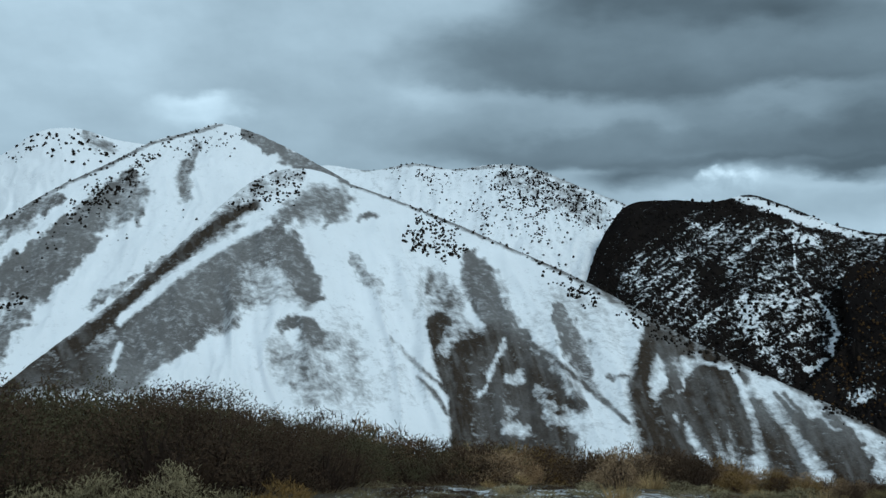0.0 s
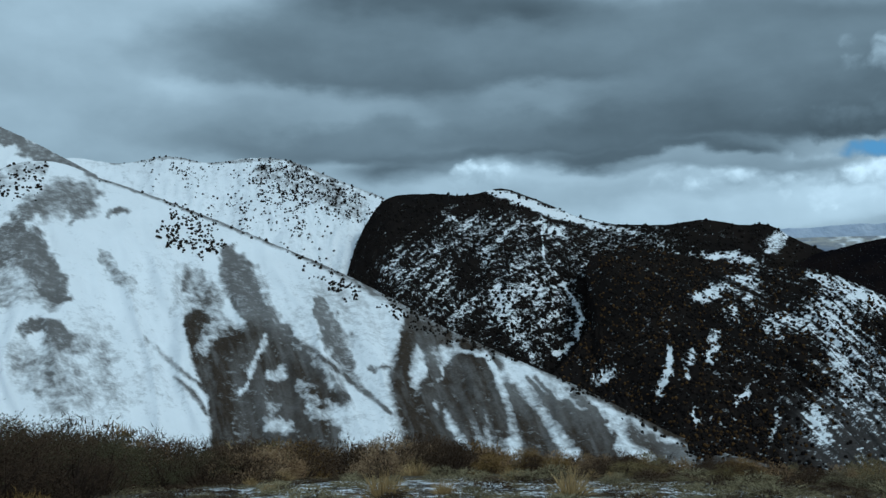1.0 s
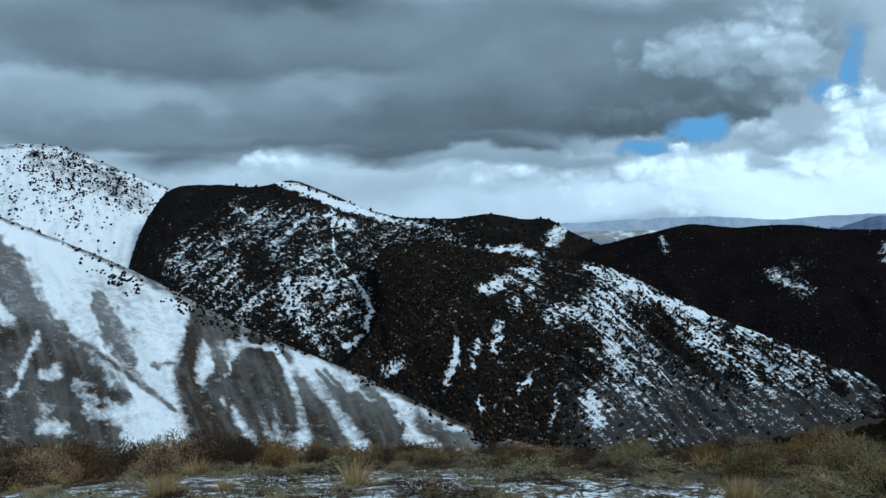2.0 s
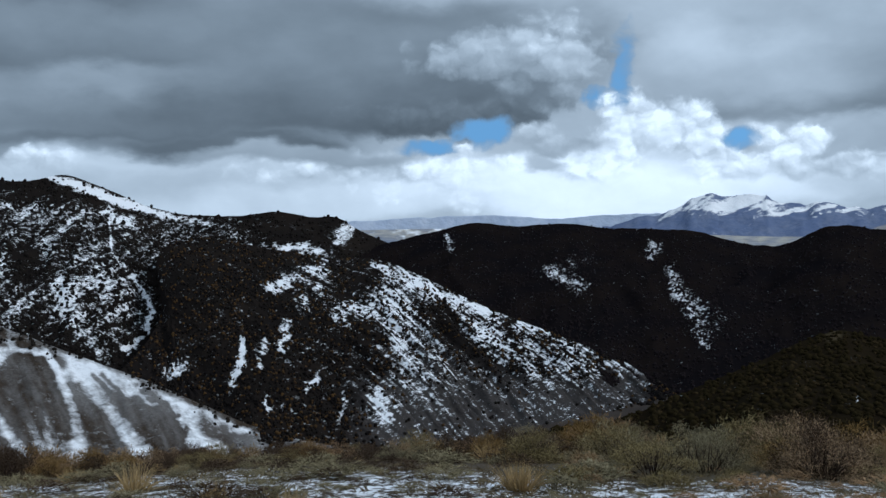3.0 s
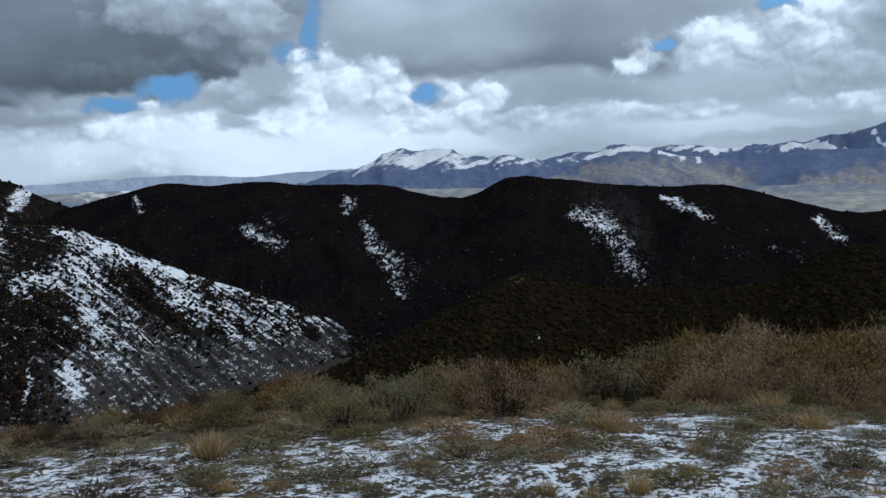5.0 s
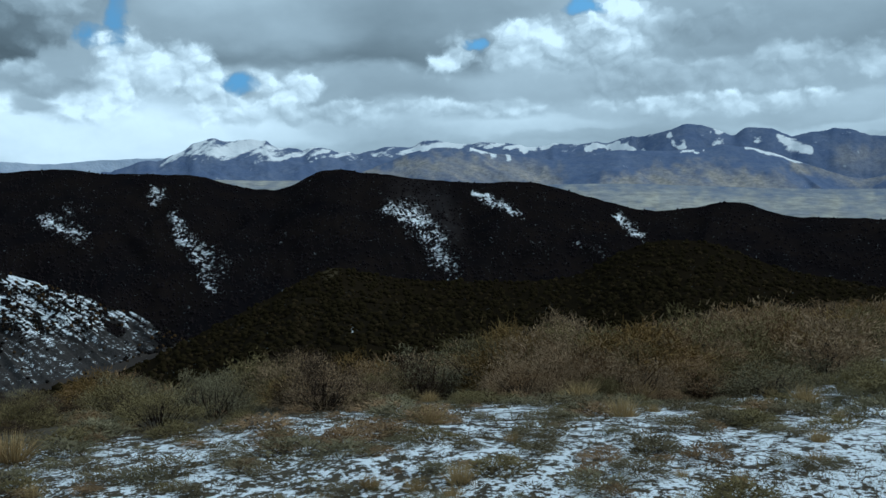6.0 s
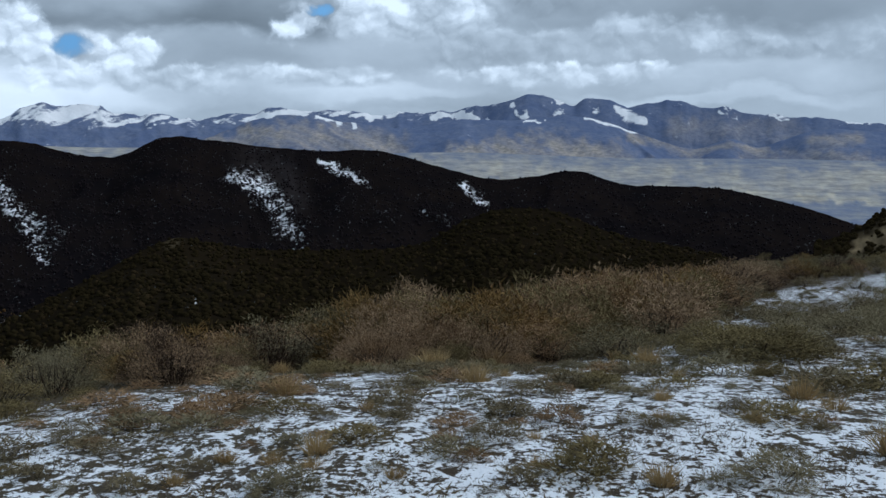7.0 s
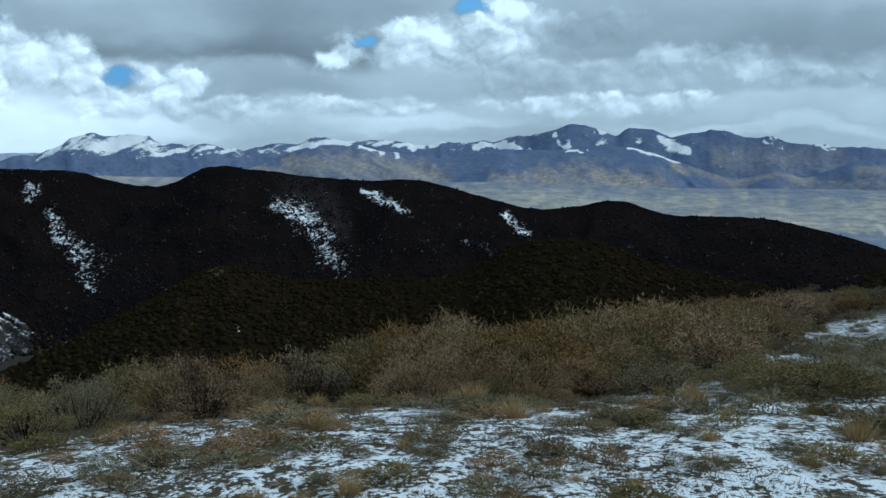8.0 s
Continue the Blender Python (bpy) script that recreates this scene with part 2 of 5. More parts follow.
def mesh_grid(name, co, values, materials):
    """One mesh from a grid of places (rows, columns, 3), with named values at its corners."""
    rows, cols = co.shape[:2]
    me = bpy.data.meshes.new(name)
    k = np.arange(rows * cols).reshape(rows, cols)
    quads = np.stack([k[:-1, :-1], k[:-1, 1:], k[1:, 1:], k[1:, :-1]], -1).reshape(-1, 4)
    me.vertices.add(rows * cols)
    me.vertices.foreach_set("co", co.astype(np.float32).ravel())
    me.loops.add(quads.size)
    me.loops.foreach_set("vertex_index", quads.ravel().astype(np.int32))
    me.polygons.add(len(quads))
    me.polygons.foreach_set("loop_start", np.arange(0, quads.size, 4, dtype=np.int32))
    me.polygons.foreach_set("use_smooth", np.ones(len(quads), dtype=bool))
    me.update(calc_edges=True)
    for key, v in values.items():
        me.attributes.new(key, "FLOAT", "POINT").data.foreach_set("value", np.asarray(v, np.float32).ravel())
    for m in materials:
        me.materials.append(m)
    return me


def clump_mesh(name, place, tall, squash, rng, material):
    """Many ragged low-sided crowns, each of a base ring, a wider ring and a tip."""
    n = len(place)
    turn = rng.random((n, 1)) * 6.28 + np.arange(5)[None] * 1.2566
    rings = []
    for height, wide in ((-0.05, 0.42), (0.45, 0.5)):
        r = wide * (0.75 + 0.5 * rng.random((n, 5)))
        z = height + 0.12 * (rng.random((n, 5)) - 0.5)
        rings.append(np.stack([np.cos(turn) * r, np.sin(turn) * r, z * squash], -1))
    tip = np.stack([0.2 * (rng.random(n) - 0.5), 0.2 * (rng.random(n) - 0.5), squash * (0.72 + 0.2 * rng.random(n))], -1)[:, None]
    co = np.concatenate(rings + [tip], 1) * tall[:, None, None] + place[:, None]
    tri = []
    for k in range(5):
        q = (k + 1) % 5
        tri += [(k, q, 5 + q), (k, 5 + q, 5 + k), (5 + k, 5 + q, 10)]
    tri = np.array(tri)[None] + 11 * np.arange(n)[:, None, None]
    return mesh_tris(name, co.reshape(-1, 3), tri.reshape(-1, 3), material)


def mesh_tris(name, co, tri, material, inner=None, inner_faces=None):
    me = bpy.data.meshes.new(name)
    me.vertices.add(len(co))
    me.vertices.foreach_set("co", co.astype(np.float32).ravel())
    me.loops.add(tri.size)
    me.loops.foreach_set("vertex_index", tri.ravel().astype(np.int32))
    me.polygons.add(len(tri))
    me.polygons.foreach_set("loop_start", np.arange(0, tri.size, 3, dtype=np.int32))
    me.materials.append(material)
    if inner:
        me.materials.append(inner)
        me.polygons.foreach_set("material_index", inner_faces.astype(np.int32))
    me.update(calc_edges=True)
    return me


class Hill:
    """A slope lofted from its crest line down to its foot, with a back side that falls away behind the crest."""

    def __init__(self, name, crest, foot, cols, rows, material, parent=None, label="", category="",
                 gully=6.0, pitch=40.0, rough=2.0, bulge=0.0, back=250.0, drop=60.0, jag=0.6, seed=1, streaks=0.8, bands=0.9, dust=0.0, slant=0.0):
        u = np.linspace(0, 1, cols)
        self.crest, self.foot = spline(crest, u), spline(foot, u)
        c, f = from_eye(*self.crest.T), from_eye(*self.foot.T)
        length = np.concatenate([[0], np.cumsum(np.linalg.norm(np.diff(c, axis=0), axis=1))])
        c[:, 2] += jag * (fbm(length / (pitch / 5), 0 * length, 3, seed) - 0.5) * 2
        v = np.linspace(0, 1, rows)[:, None]
        front = c[None] + (f - c)[None] * v[..., None]
        drops = np.linalg.norm((f - c)[:, :2], axis=1)[None] * v
        hump = np.sin(np.pi * v) ** 0.8
        bent = (length[None] + 0.6 * slant * drops) / pitch + 0.8 * (fbm(length[None] / (pitch * 2), drops / (pitch * 2), 2, seed + 3) - 0.5)
        ridged = 1 - np.abs(2 * fbm(bent, drops / (pitch * 3.2), 3, seed + 5) - 1) * 2
        fine = fbm(length[None] / (pitch / 3), drops / (pitch / 2.5), 4, seed + 9) - 0.5
        front[..., 2] += hump * (gully * (ridged - 0.4) + rough * 2 * fine + bulge)
        w = np.linspace(1, 0.08, 6)[:, None]
        away = c[:, :2] / np.linalg.norm(c[:, :2], axis=1)[:, None]
        behind = np.repeat(c[None], 6, 0)
        behind[..., :2] += away[None] * (back * w)[..., None]
        behind[..., 2] -= drop * (w ** 1.3) + 3 * w * fbm(length[None] / 30, w * 4, 3, seed + 2)
        self.co = np.concatenate([behind, front])
        self.skip, self.streaks = 6, streaks
        blank = np.zeros((6, cols))
        self.streak = np.concatenate([blank, fbm((length[None] + slant * drops) / (pitch / 7) + 0.5 * np.sin(drops / pitch), drops / pitch, 4, seed + 61) - 0.5])
        self.trees = np.zeros((rows + 6, cols))
        rel = self.co - np.array([0, 0, EYE])
        flat = np.hypot(rel[..., 0], rel[..., 1])
        self.az, self.el = np.degrees(np.arctan2(rel[..., 0], rel[..., 1])), np.degrees(np.arctan2(rel[..., 2], flat))
        self.flat = flat
        self.snow = np.zeros(self.az.shape)
        self.bare = np.zeros(self.az.shape)
        self.name, self.material, self.parent, self.label, self.category, self.seed = name, material, parent, label, category, seed
        self.wobble = (fbm(self.az * 2.5 + 40, self.el * 2.5 + 40, 5, seed + 31) - 0.5) * 2
        self.wobble_b = (fbm(self.az * 2.5 + 90, self.el * 2.5 + 10, 4, seed + 47) - 0.5) * 2
        self.band = fbm(self.az * 2.6 + 70 + self.wobble, self.el * 6 + 70 + self.wobble_b, 5, seed + 83) - 0.5
        self.bands, self.dust = bands, dust

    def reach(self, line, ragged=0.4):
        """How far each place lies from a line of (bearing, elevation, half width), in half widths."""
        best = np.full(self.az.shape, 9.0)
        x, y = self.az + ragged * self.wobble, self.el + ragged * self.wobble_b
        for (ax, ay, aw), (bx, by, bw) in zip(line[:-1], line[1:]):
            dx, dy = bx - ax, by - ay
            t = np.clip(((x - ax) * dx + (y - ay) * dy) / (dx * dx + dy * dy + 1e-9), 0, 1)
            best = np.minimum(best, np.hypot(x - ax - t * dx, y - ay - t * dy) / (aw + (bw - aw) * t))
        return best

    def stroke(self, line, value, ragged=0.45, soft=0.8, field="snow"):
        k = 1 - smoothstep(1 - soft, 1 + soft, self.reach(line, ragged))
        layer = {"snow": self.snow, "bare": self.bare, "trees": self.trees}[field]
        layer += (value - layer) * k
        return k

    def scatter(self, name, count, size, material, label, squash=1.0):
        """Small trees and shrubs over the slope, as thick as the 'trees' layer says, joined as one mesh."""
        rng = np.random.default_rng(self.seed)
        cross = np.abs(np.diff(self.az[self.skip:-1], axis=1)) * np.abs(np.diff(self.el[self.skip:], axis=0)[:, :-1]) + 1e-5
        clump = 0.08 + smoothstep(0.4, 0.58, fbm(self.az * 4 + 30, self.el * 4 + 30, 3, self.seed + 91))[self.skip:-1, :-1]
        weight = cross * clump * np.clip(self.trees[self.skip:-1, :-1], 0, None)
        pick = rng.choice(weight.size, size=count, p=(weight / weight.sum()).ravel())
        i, j = pick // weight.shape[1] + self.skip, pick % weight.shape[1]
        fu, fv = rng.random((count, 1)), rng.random((count, 1))
        place = (self.co[i, j] * (1 - fu) + self.co[i, j + 1] * fu) * (1 - fv) + (self.co[i + 1, j] * (1 - fu) + self.co[i + 1, j + 1] * fu) * fv
        tall = size * (0.55 + 0.9 * rng.random(count) ** 1.5)
        ob = new(name, clump_mesh(name, place, tall, squash, rng, material))
        return tagged(ob, label, "trees", kind="stuff")

    def finish(self):
        open_edge = 1 - np.abs(2 * np.clip(self.snow, 0, 1) - 1)
        lying = np.maximum(self.snow, self.dust * (1 - self.bare))
        broken = lying + (0.35 + 0.65 * open_edge) * self.streaks * self.streak + (0.2 + open_edge) * self.bands * self.band + 0.1 * self.wobble
        me = mesh_grid(self.name, self.co, {"snow": broken, "bare": self.bare * np.clip(1 + 1.6 * self.streak + 0.5 * self.wobble, 0, 1.4)}, [self.material])
        self.ob = new(self.name, me)
        if self.parent:
            self.ob.parent = self.parent
            tagged(self.ob, label=self.label)
        else:
            tagged(self.ob, self.label, self.category)
        return self.ob


def node_material(name):
    m = bpy.data.materials.new(name)
    m.use_nodes = True
    nt = m.node_tree
    return m, nt, nt.nodes["Principled BSDF"]


def noise_node(nt, scale, detail=4.0, rough=0.55, vector=None):
    n = nt.nodes.new("ShaderNodeTexNoise")
    n.inputs["Scale"].default_value, n.inputs["Detail"].default_value, n.inputs["Roughness"].default_value = scale, detail, rough
    if vector:
        nt.links.new(vector, n.inputs["Vector"])
    return n.outputs["Fac"]


def math_node(nt, op, a, b=None, clamp=False):
    n = nt.nodes.new("ShaderNodeMath")
    n.operation, n.use_clamp = op, clamp
    for k, v in enumerate((a, b)):
        if v is None:
            continue
        if isinstance(v, (int, float)):
            n.inputs[k].default_value = v
        else:
            nt.links.new(v, n.inputs[k])
    return n.outputs[0]


def range_node(nt, value, a, b, c=0.0, d=1.0):
    n = nt.nodes.new("ShaderNodeMapRange")
    for k, v in enumerate((value, a, b, c, d)):
        if isinstance(v, (int, float)):
            n.inputs[k].default_value = v
        else:
            nt.links.new(v, n.inputs[k])
    return n.outputs[0]


def mix_node(nt, fac, a, b):
    n = nt.nodes.new("ShaderNodeMix")
    n.data_type = "RGBA"
    for k, v in ((0, fac), (6, a), (7, b)):
        if isinstance(v, (int, float)):
            n.inputs[k].default_value = v
        elif isinstance(v, tuple):
            n.inputs[k].default_value = (*v, 1)
        else:
            nt.links.new(v, n.inputs[k])
    return n.outputs[2]


def bump_node(nt, height, strength, distance, bsdf):
    n = nt.nodes.new("ShaderNodeBump")
    n.inputs["Strength"].default_value, n.inputs["Distance"].default_value = strength, distance
    nt.links.new(height, n.inputs["Height"])
    nt.links.new(n.outputs[0], bsdf.inputs["Normal"])


def hill_material(name, soil_a, soil_b, scrub, other, size, snow_tint=(0.86, 0.87, 0.9), speckle=0.8, feather=0.12):
    """Bare soil and scrub, under snow where the 'snow' value and the broken ground let it lie."""
    m, nt, bsdf = node_material(name)
    pos = nt.nodes.new("ShaderNodeNewGeometry").outputs["Position"]
    snow = nt.nodes.new("ShaderNodeAttribute")
    snow.attribute_name = "snow"
    bare = nt.nodes.new("ShaderNodeAttribute")
    bare.attribute_name = "bare"
    big, mid, fine = noise_node(nt, 0.012, 5, 0.6, pos), noise_node(nt, 1 / size, 5, 0.65, pos), noise_node(nt, 3.2 / size, 3, 0.7, pos)
    soil = mix_node(nt, range_node(nt, big, 0.35, 0.65), soil_a, soil_b)
    soil = mix_node(nt, math_node(nt, "MULTIPLY", range_node(nt, fine, 0.45, 0.62), 0.6), soil, scrub)
    soil = mix_node(nt, bare.outputs["Fac"], soil, mix_node(nt, range_node(nt, fine, 0.35, 0.65), other, tuple(0.55 * c for c in other)))
    grit = math_node(nt, "ADD", math_node(nt, "MULTIPLY", math_node(nt, "SUBTRACT", mid, 0.5), 1.6 * speckle),
                     math_node(nt, "MULTIPLY", math_node(nt, "SUBTRACT", fine, 0.5), 1.3 * speckle))
    lie = math_node(nt, "ADD", snow.outputs["Fac"], grit)
    lie = range_node(nt, lie, 0.5 - feather, 0.5 + feather)
    haze = mix_node(nt, range_node(nt, big, 0.3, 0.7), snow_tint, tuple(0.93 * c for c in snow_tint))
    nt.links.new(mix_node(nt, lie, soil, haze), bsdf.inputs["Base Color"])
    bsdf.inputs["Roughness"].default_value = 0.85
    bsdf.inputs["Specular IOR Level"].default_value = 0.0
    bump_node(nt, mid, 0.5, size * 0.25, bsdf)
    return m


def leaf_material(name, colours, rough=0.8):
    """Twigs and leaves, whose tone differs from plant to plant and from piece to piece."""
    m, nt, bsdf = node_material(name)
    geo = nt.nodes.new("ShaderNodeNewGeometry")
    info = nt.nodes.new("ShaderNodeObjectInfo")
    low = mix_node(nt, geo.outputs["Random Per Island"], colours[0], colours[1])
    high = mix_node(nt, geo.outputs["Random Per Island"], colours[1], colours[2])
    tone = mix_node(nt, info.outputs["Random"], low, high)
    nt.links.new(tone, bsdf.inputs["Base Color"])
    bsdf.inputs["Roughness"].default_value = rough
    bsdf.inputs["Specular IOR Level"].default_value = 0.0
    return m


build_sky()

# ---------------------------------------------------------------- materials
MOUNTAIN = hill_material("scrub_slope_snow", (0.13, 0.121, 0.118), (0.21, 0.203, 0.2), (0.1, 0.092, 0.088), (0.058, 0.045, 0.035), 7.0, speckle=0.55, feather=0.36)
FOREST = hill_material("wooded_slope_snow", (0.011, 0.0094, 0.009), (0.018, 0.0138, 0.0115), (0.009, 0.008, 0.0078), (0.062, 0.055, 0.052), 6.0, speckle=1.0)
# near-black base colours carry the cloud shadow on the long ridge
DARK = hill_material("cloud_shaded_ridge", (0.0064, 0.0055, 0.0065), (0.012, 0.0088, 0.0078), (0.0055, 0.0048, 0.0058), (0.04, 0.034, 0.034), 5.0, speckle=1.05)
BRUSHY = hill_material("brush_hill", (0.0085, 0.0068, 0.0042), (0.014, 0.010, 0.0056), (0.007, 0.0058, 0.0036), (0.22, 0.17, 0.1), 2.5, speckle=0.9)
# haze of distance mixed into these blue-greys; tan stands for sunlit patches
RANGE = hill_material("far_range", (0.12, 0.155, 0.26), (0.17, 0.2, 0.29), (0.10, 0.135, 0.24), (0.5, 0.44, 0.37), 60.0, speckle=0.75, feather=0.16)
# pale base colour stands for the haze of a snow shower
VEILED = hill_material("haze_paled_hills", (0.40, 0.46, 0.58), (0.50, 0.55, 0.65), (0.36, 0.42, 0.55), (0.6, 0.6, 0.62), 300.0, speckle=0.3, feather=0.4)
# blue base colour holds haze and cloud shadow, tan the sunlit ground
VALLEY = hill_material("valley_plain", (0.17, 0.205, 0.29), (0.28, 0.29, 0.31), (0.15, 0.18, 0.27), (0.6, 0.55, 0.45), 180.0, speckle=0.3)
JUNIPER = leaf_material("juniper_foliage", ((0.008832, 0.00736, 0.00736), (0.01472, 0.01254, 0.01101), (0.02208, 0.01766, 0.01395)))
# tree tones darkened in colour for the cloud shadow on the ridge
SHADED = leaf_material("cloud_shaded_foliage", ((0.007687, 0.006724, 0.009605), (0.01345, 0.01052, 0.01153), (0.01725, 0.01345, 0.0138)))
RUSSET = leaf_material("russet_scrub", ((0.0252, 0.01638, 0.01008), (0.0567, 0.03276, 0.01638), (0.1134, 0.063, 0.02268)))
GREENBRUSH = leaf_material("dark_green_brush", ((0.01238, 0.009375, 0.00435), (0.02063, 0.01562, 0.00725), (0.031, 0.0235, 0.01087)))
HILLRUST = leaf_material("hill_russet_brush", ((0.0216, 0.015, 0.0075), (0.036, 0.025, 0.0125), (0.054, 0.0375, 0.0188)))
TWIG = leaf_material("brown_twigs", ((0.156, 0.107, 0.0636), (0.26, 0.178, 0.106), (0.39, 0.267, 0.159)))
# colour of the stems, and of inner leaves as painted shade
WOOD_AND_SHADE = leaf_material("wood_and_inner_shade", ((0.02, 0.014, 0.012), (0.035, 0.025, 0.02), (0.05, 0.037, 0.03)))
UMBER = leaf_material("umber_twigs", ((0.03164, 0.02223, 0.01539), (0.05643, 0.03848, 0.02651), (0.08978, 0.05985, 0.03848)))
OLIVE = leaf_material("olive_leaves", ((0.09945, 0.07761, 0.03627), (0.1706, 0.1336, 0.06318), (0.2545, 0.1989, 0.09692)))
SAGE = leaf_material("sage_leaves", ((0.11, 0.094, 0.058), (0.185, 0.157, 0.095), (0.27, 0.23, 0.14)))
RUST = leaf_material("rust_leaves", ((0.15, 0.096, 0.0528), (0.25, 0.16, 0.088), (0.375, 0.24, 0.132)))
GOLD = leaf_material("gold_leaves", ((0.1242, 0.07218, 0.02466), (0.1854, 0.1143, 0.04347), (0.2232, 0.1503, 0.06165)))
STRAW = leaf_material("straw_blades", ((0.251, 0.165, 0.0736), (0.377, 0.262, 0.123), (0.486, 0.359, 0.184)))
KHAKI = leaf_material("khaki_twigs", ((0.1, 0.08, 0.048), (0.165, 0.133, 0.08), (0.24, 0.195, 0.118)))
DEEP = leaf_material("dark_olive_leaves", ((0.038, 0.034, 0.02), (0.066, 0.058, 0.034), (0.105, 0.092, 0.052)))
DULL = leaf_material("dull_sage_leaves", ((0.12, 0.101, 0.06), (0.2, 0.168, 0.1), (0.3, 0.252, 0.15)))
MAT = leaf_material("mat_blades", ((0.06076, 0.0459, 0.027), (0.135, 0.104, 0.0594), (0.2564, 0.1957, 0.1107)))

# ---------------------------------------------------------------- mountains and hills
mountain = tagged(new("mountain"), "steep snow-streaked mountain with bare brown ribs and scattered junipers", "mountain")
peak = Hill("peak_slope", crest=[(-27.72, -0.83, 1050), (-23.80, 1.50, 1120), (-21.05, 3.28, 1180), (-18.19, 4.74, 1220), (-16.13, 5.89, 1260), (-14.33, 6.41, 1290), (-12.44, 6.95, 1300), (-11.27, 6.70, 1290), (-9.08, 5.81, 1260), (-7.18, 4.82, 1220), (-5.27, 3.81, 1180), (-2.71, 2.74, 1150)],
            foot=[(-27.72, -9.03, 700), (-23.80, -7.60, 760), (-21.05, -5.97, 800), (-17.31, -3.66, 860), (-14.33, -1.84, 920), (-11.58, 0.35, 980), (-9.08, 1.31, 1040), (-7.18, 1.95, 1080), (-5.27, 2.60, 1100), (-2.71, 2.29, 1120)],
            cols=420, rows=150, material=MOUNTAIN, parent=mountain, gully=5, pitch=60, seed=3, dust=0.14, slant=0.3, streaks=0.6, bands=0.7, label="snowy upper face below the summit")
peak.snow[:] = 0.97
peak.stroke([(-24.88, -1.14, 1.29), (-22.99, -0.27, 1.29), (-21.33, 0.33, 1.16), (-19.63, 1.40, 0.97), (-18.19, 2.79, 0.71), (-17.17, 3.97, 0.32)], 0.1, soft=0.5)
peak.stroke([(-23.80, 1.21, 0.32), (-22.17, 2.06, 0.45), (-20.77, 2.68, 0.26)], 0.2, soft=0.6)
peak.stroke([(-25.40, -4.62, 2.26), (-23.26, -3.52, 1.61), (-21.89, -1.91, 1.45), (-20.49, -0.57, 1.03), (-19.35, 0.33, 0.58)], 0.05, soft=0.6)
peak.stroke([(-17.75, 2.03, 0.71), (-17.02, 3.17, 0.65), (-16.84, 1.42, 0.26)], 0.25, soft=0.7)
peak.stroke([(-14.48, 2.99, 0.39), (-14.39, 4.39, 0.45), (-13.88, 5.58, 0.29)], 0.3, soft=0.6)
peak.stroke([(-11.27, 6.45, 0.26), (-9.71, 5.73, 0.45), (-7.82, 4.75, 0.48), (-5.59, 3.81, 0.32)], 0.05, soft=0.4)
peak.stroke([(-24.34, -0.62, 0.39), (-22.17, 0.93, 0.42), (-19.92, 2.91, 0.23)], 0.97, soft=0.4)
peak.stroke([(-19.92, -3.24, 0.16), (-18.77, -2.65, 0.29), (-17.02, -1.57, 0.19), (-15.23, -0.28, 0.10)], 0.35, soft=0.5)
peak.stroke([(-23.80, -3.51, 0.65), (-22.99, -2.94, 0.52)], 0.5)
peak.stroke([(-22.99, -5.89, 0.65), (-21.33, -3.57, 0.97), (-19.63, -1.79, 0.77), (-18.19, 0.03, 0.71)], 0.97, soft=0.4)
peak.stroke([(-24.34, 1.20, 0.13), (-21.05, 3.25, 0.13), (-18.19, 4.68, 0.13), (-16.13, 5.80, 0.10), (-14.33, 6.32, 0.10), (-12.44, 6.89, 0.10)], 0.2, ragged=0.05)
peak.finish()
peak.stroke([(-19.92, 2.00, 0.52), (-18.77, 2.93, 0.65), (-17.31, 3.87, 0.45), (-16.13, 5.13, 0.26)], 1.0, field="trees")
peak.stroke([(-23.80, 1.50, 0.16), (-21.05, 3.28, 0.16), (-18.19, 4.74, 0.16), (-16.13, 5.89, 0.16), (-14.33, 6.41, 0.13), (-12.44, 6.95, 0.13)], 0.5, field="trees", ragged=0)
peak.stroke([(-23.26, -1.15, 0.97), (-21.05, 0.63, 0.84)], 0.04, field="trees")
peak.stroke([(-23.26, -3.08, 0.35), (-22.83, -2.64, 0.26)], 0.5, field="trees")
peak.stroke([(-15.53, 5.45, 0.39), (-11.27, 6.33, 0.45)], 0.25, field="trees")
peak.stroke([(-18.77, 0.95, 1.29), (-14.93, 1.28, 1.29)], 0.02, field="trees")
peak.scatter("juniper_trees", 520, 2.4, JUNIPER, "scattered dark junipers on the snowy upper slope")
flank = Hill("front_slope", crest=[(-27.22, -9.91, 700), (-22.17, -5.92, 800), (-19.63, -3.97, 850), (-16.72, -1.57, 920), (-14.03, 0.91, 990), (-12.19, 2.68, 1050), (-10.64, 3.83, 1100), (-9.08, 4.45, 1130), (-7.66, 4.53, 1150), (-5.27, 3.69, 1150), (-2.71, 2.80, 1120), (0.52, 1.51, 1080), (3.73, 0.13, 1040), (6.93, -1.31, 990), (8.51, -2.07, 970), (11.02, -3.41, 940), (13.17, -4.67, 910), (15.89, -5.96, 870), (20.54, -8.01, 820), (27.57, -11.24, 760), (31.74, -12.39, 720)],
             foot=[(-27.22, -14.56, 560), (-21.05, -15.25, 570), (-15.23, -15.74, 580), (-5.91, -16.20, 590), (3.73, -16.25, 600), (13.17, -15.87, 610), (16.26, -16.40, 620), (22.68, -15.43, 640), (27.54, -14.27, 660), (31.73, -13.47, 680)],
             cols=600, rows=180, material=MOUNTAIN, parent=mountain, gully=7, pitch=55, seed=4, dust=0.14, slant=-0.25, streaks=0.6, bands=0.7, label="lower face with snow chutes between brown ribs")
flank.snow[:] = 0.97
flank.stroke([(-12.81, 1.92, 0.58), (-11.27, 3.35, 0.84), (-9.71, 4.09, 0.71), (-7.82, 4.30, 0.32)], 0.55, soft=0.6)
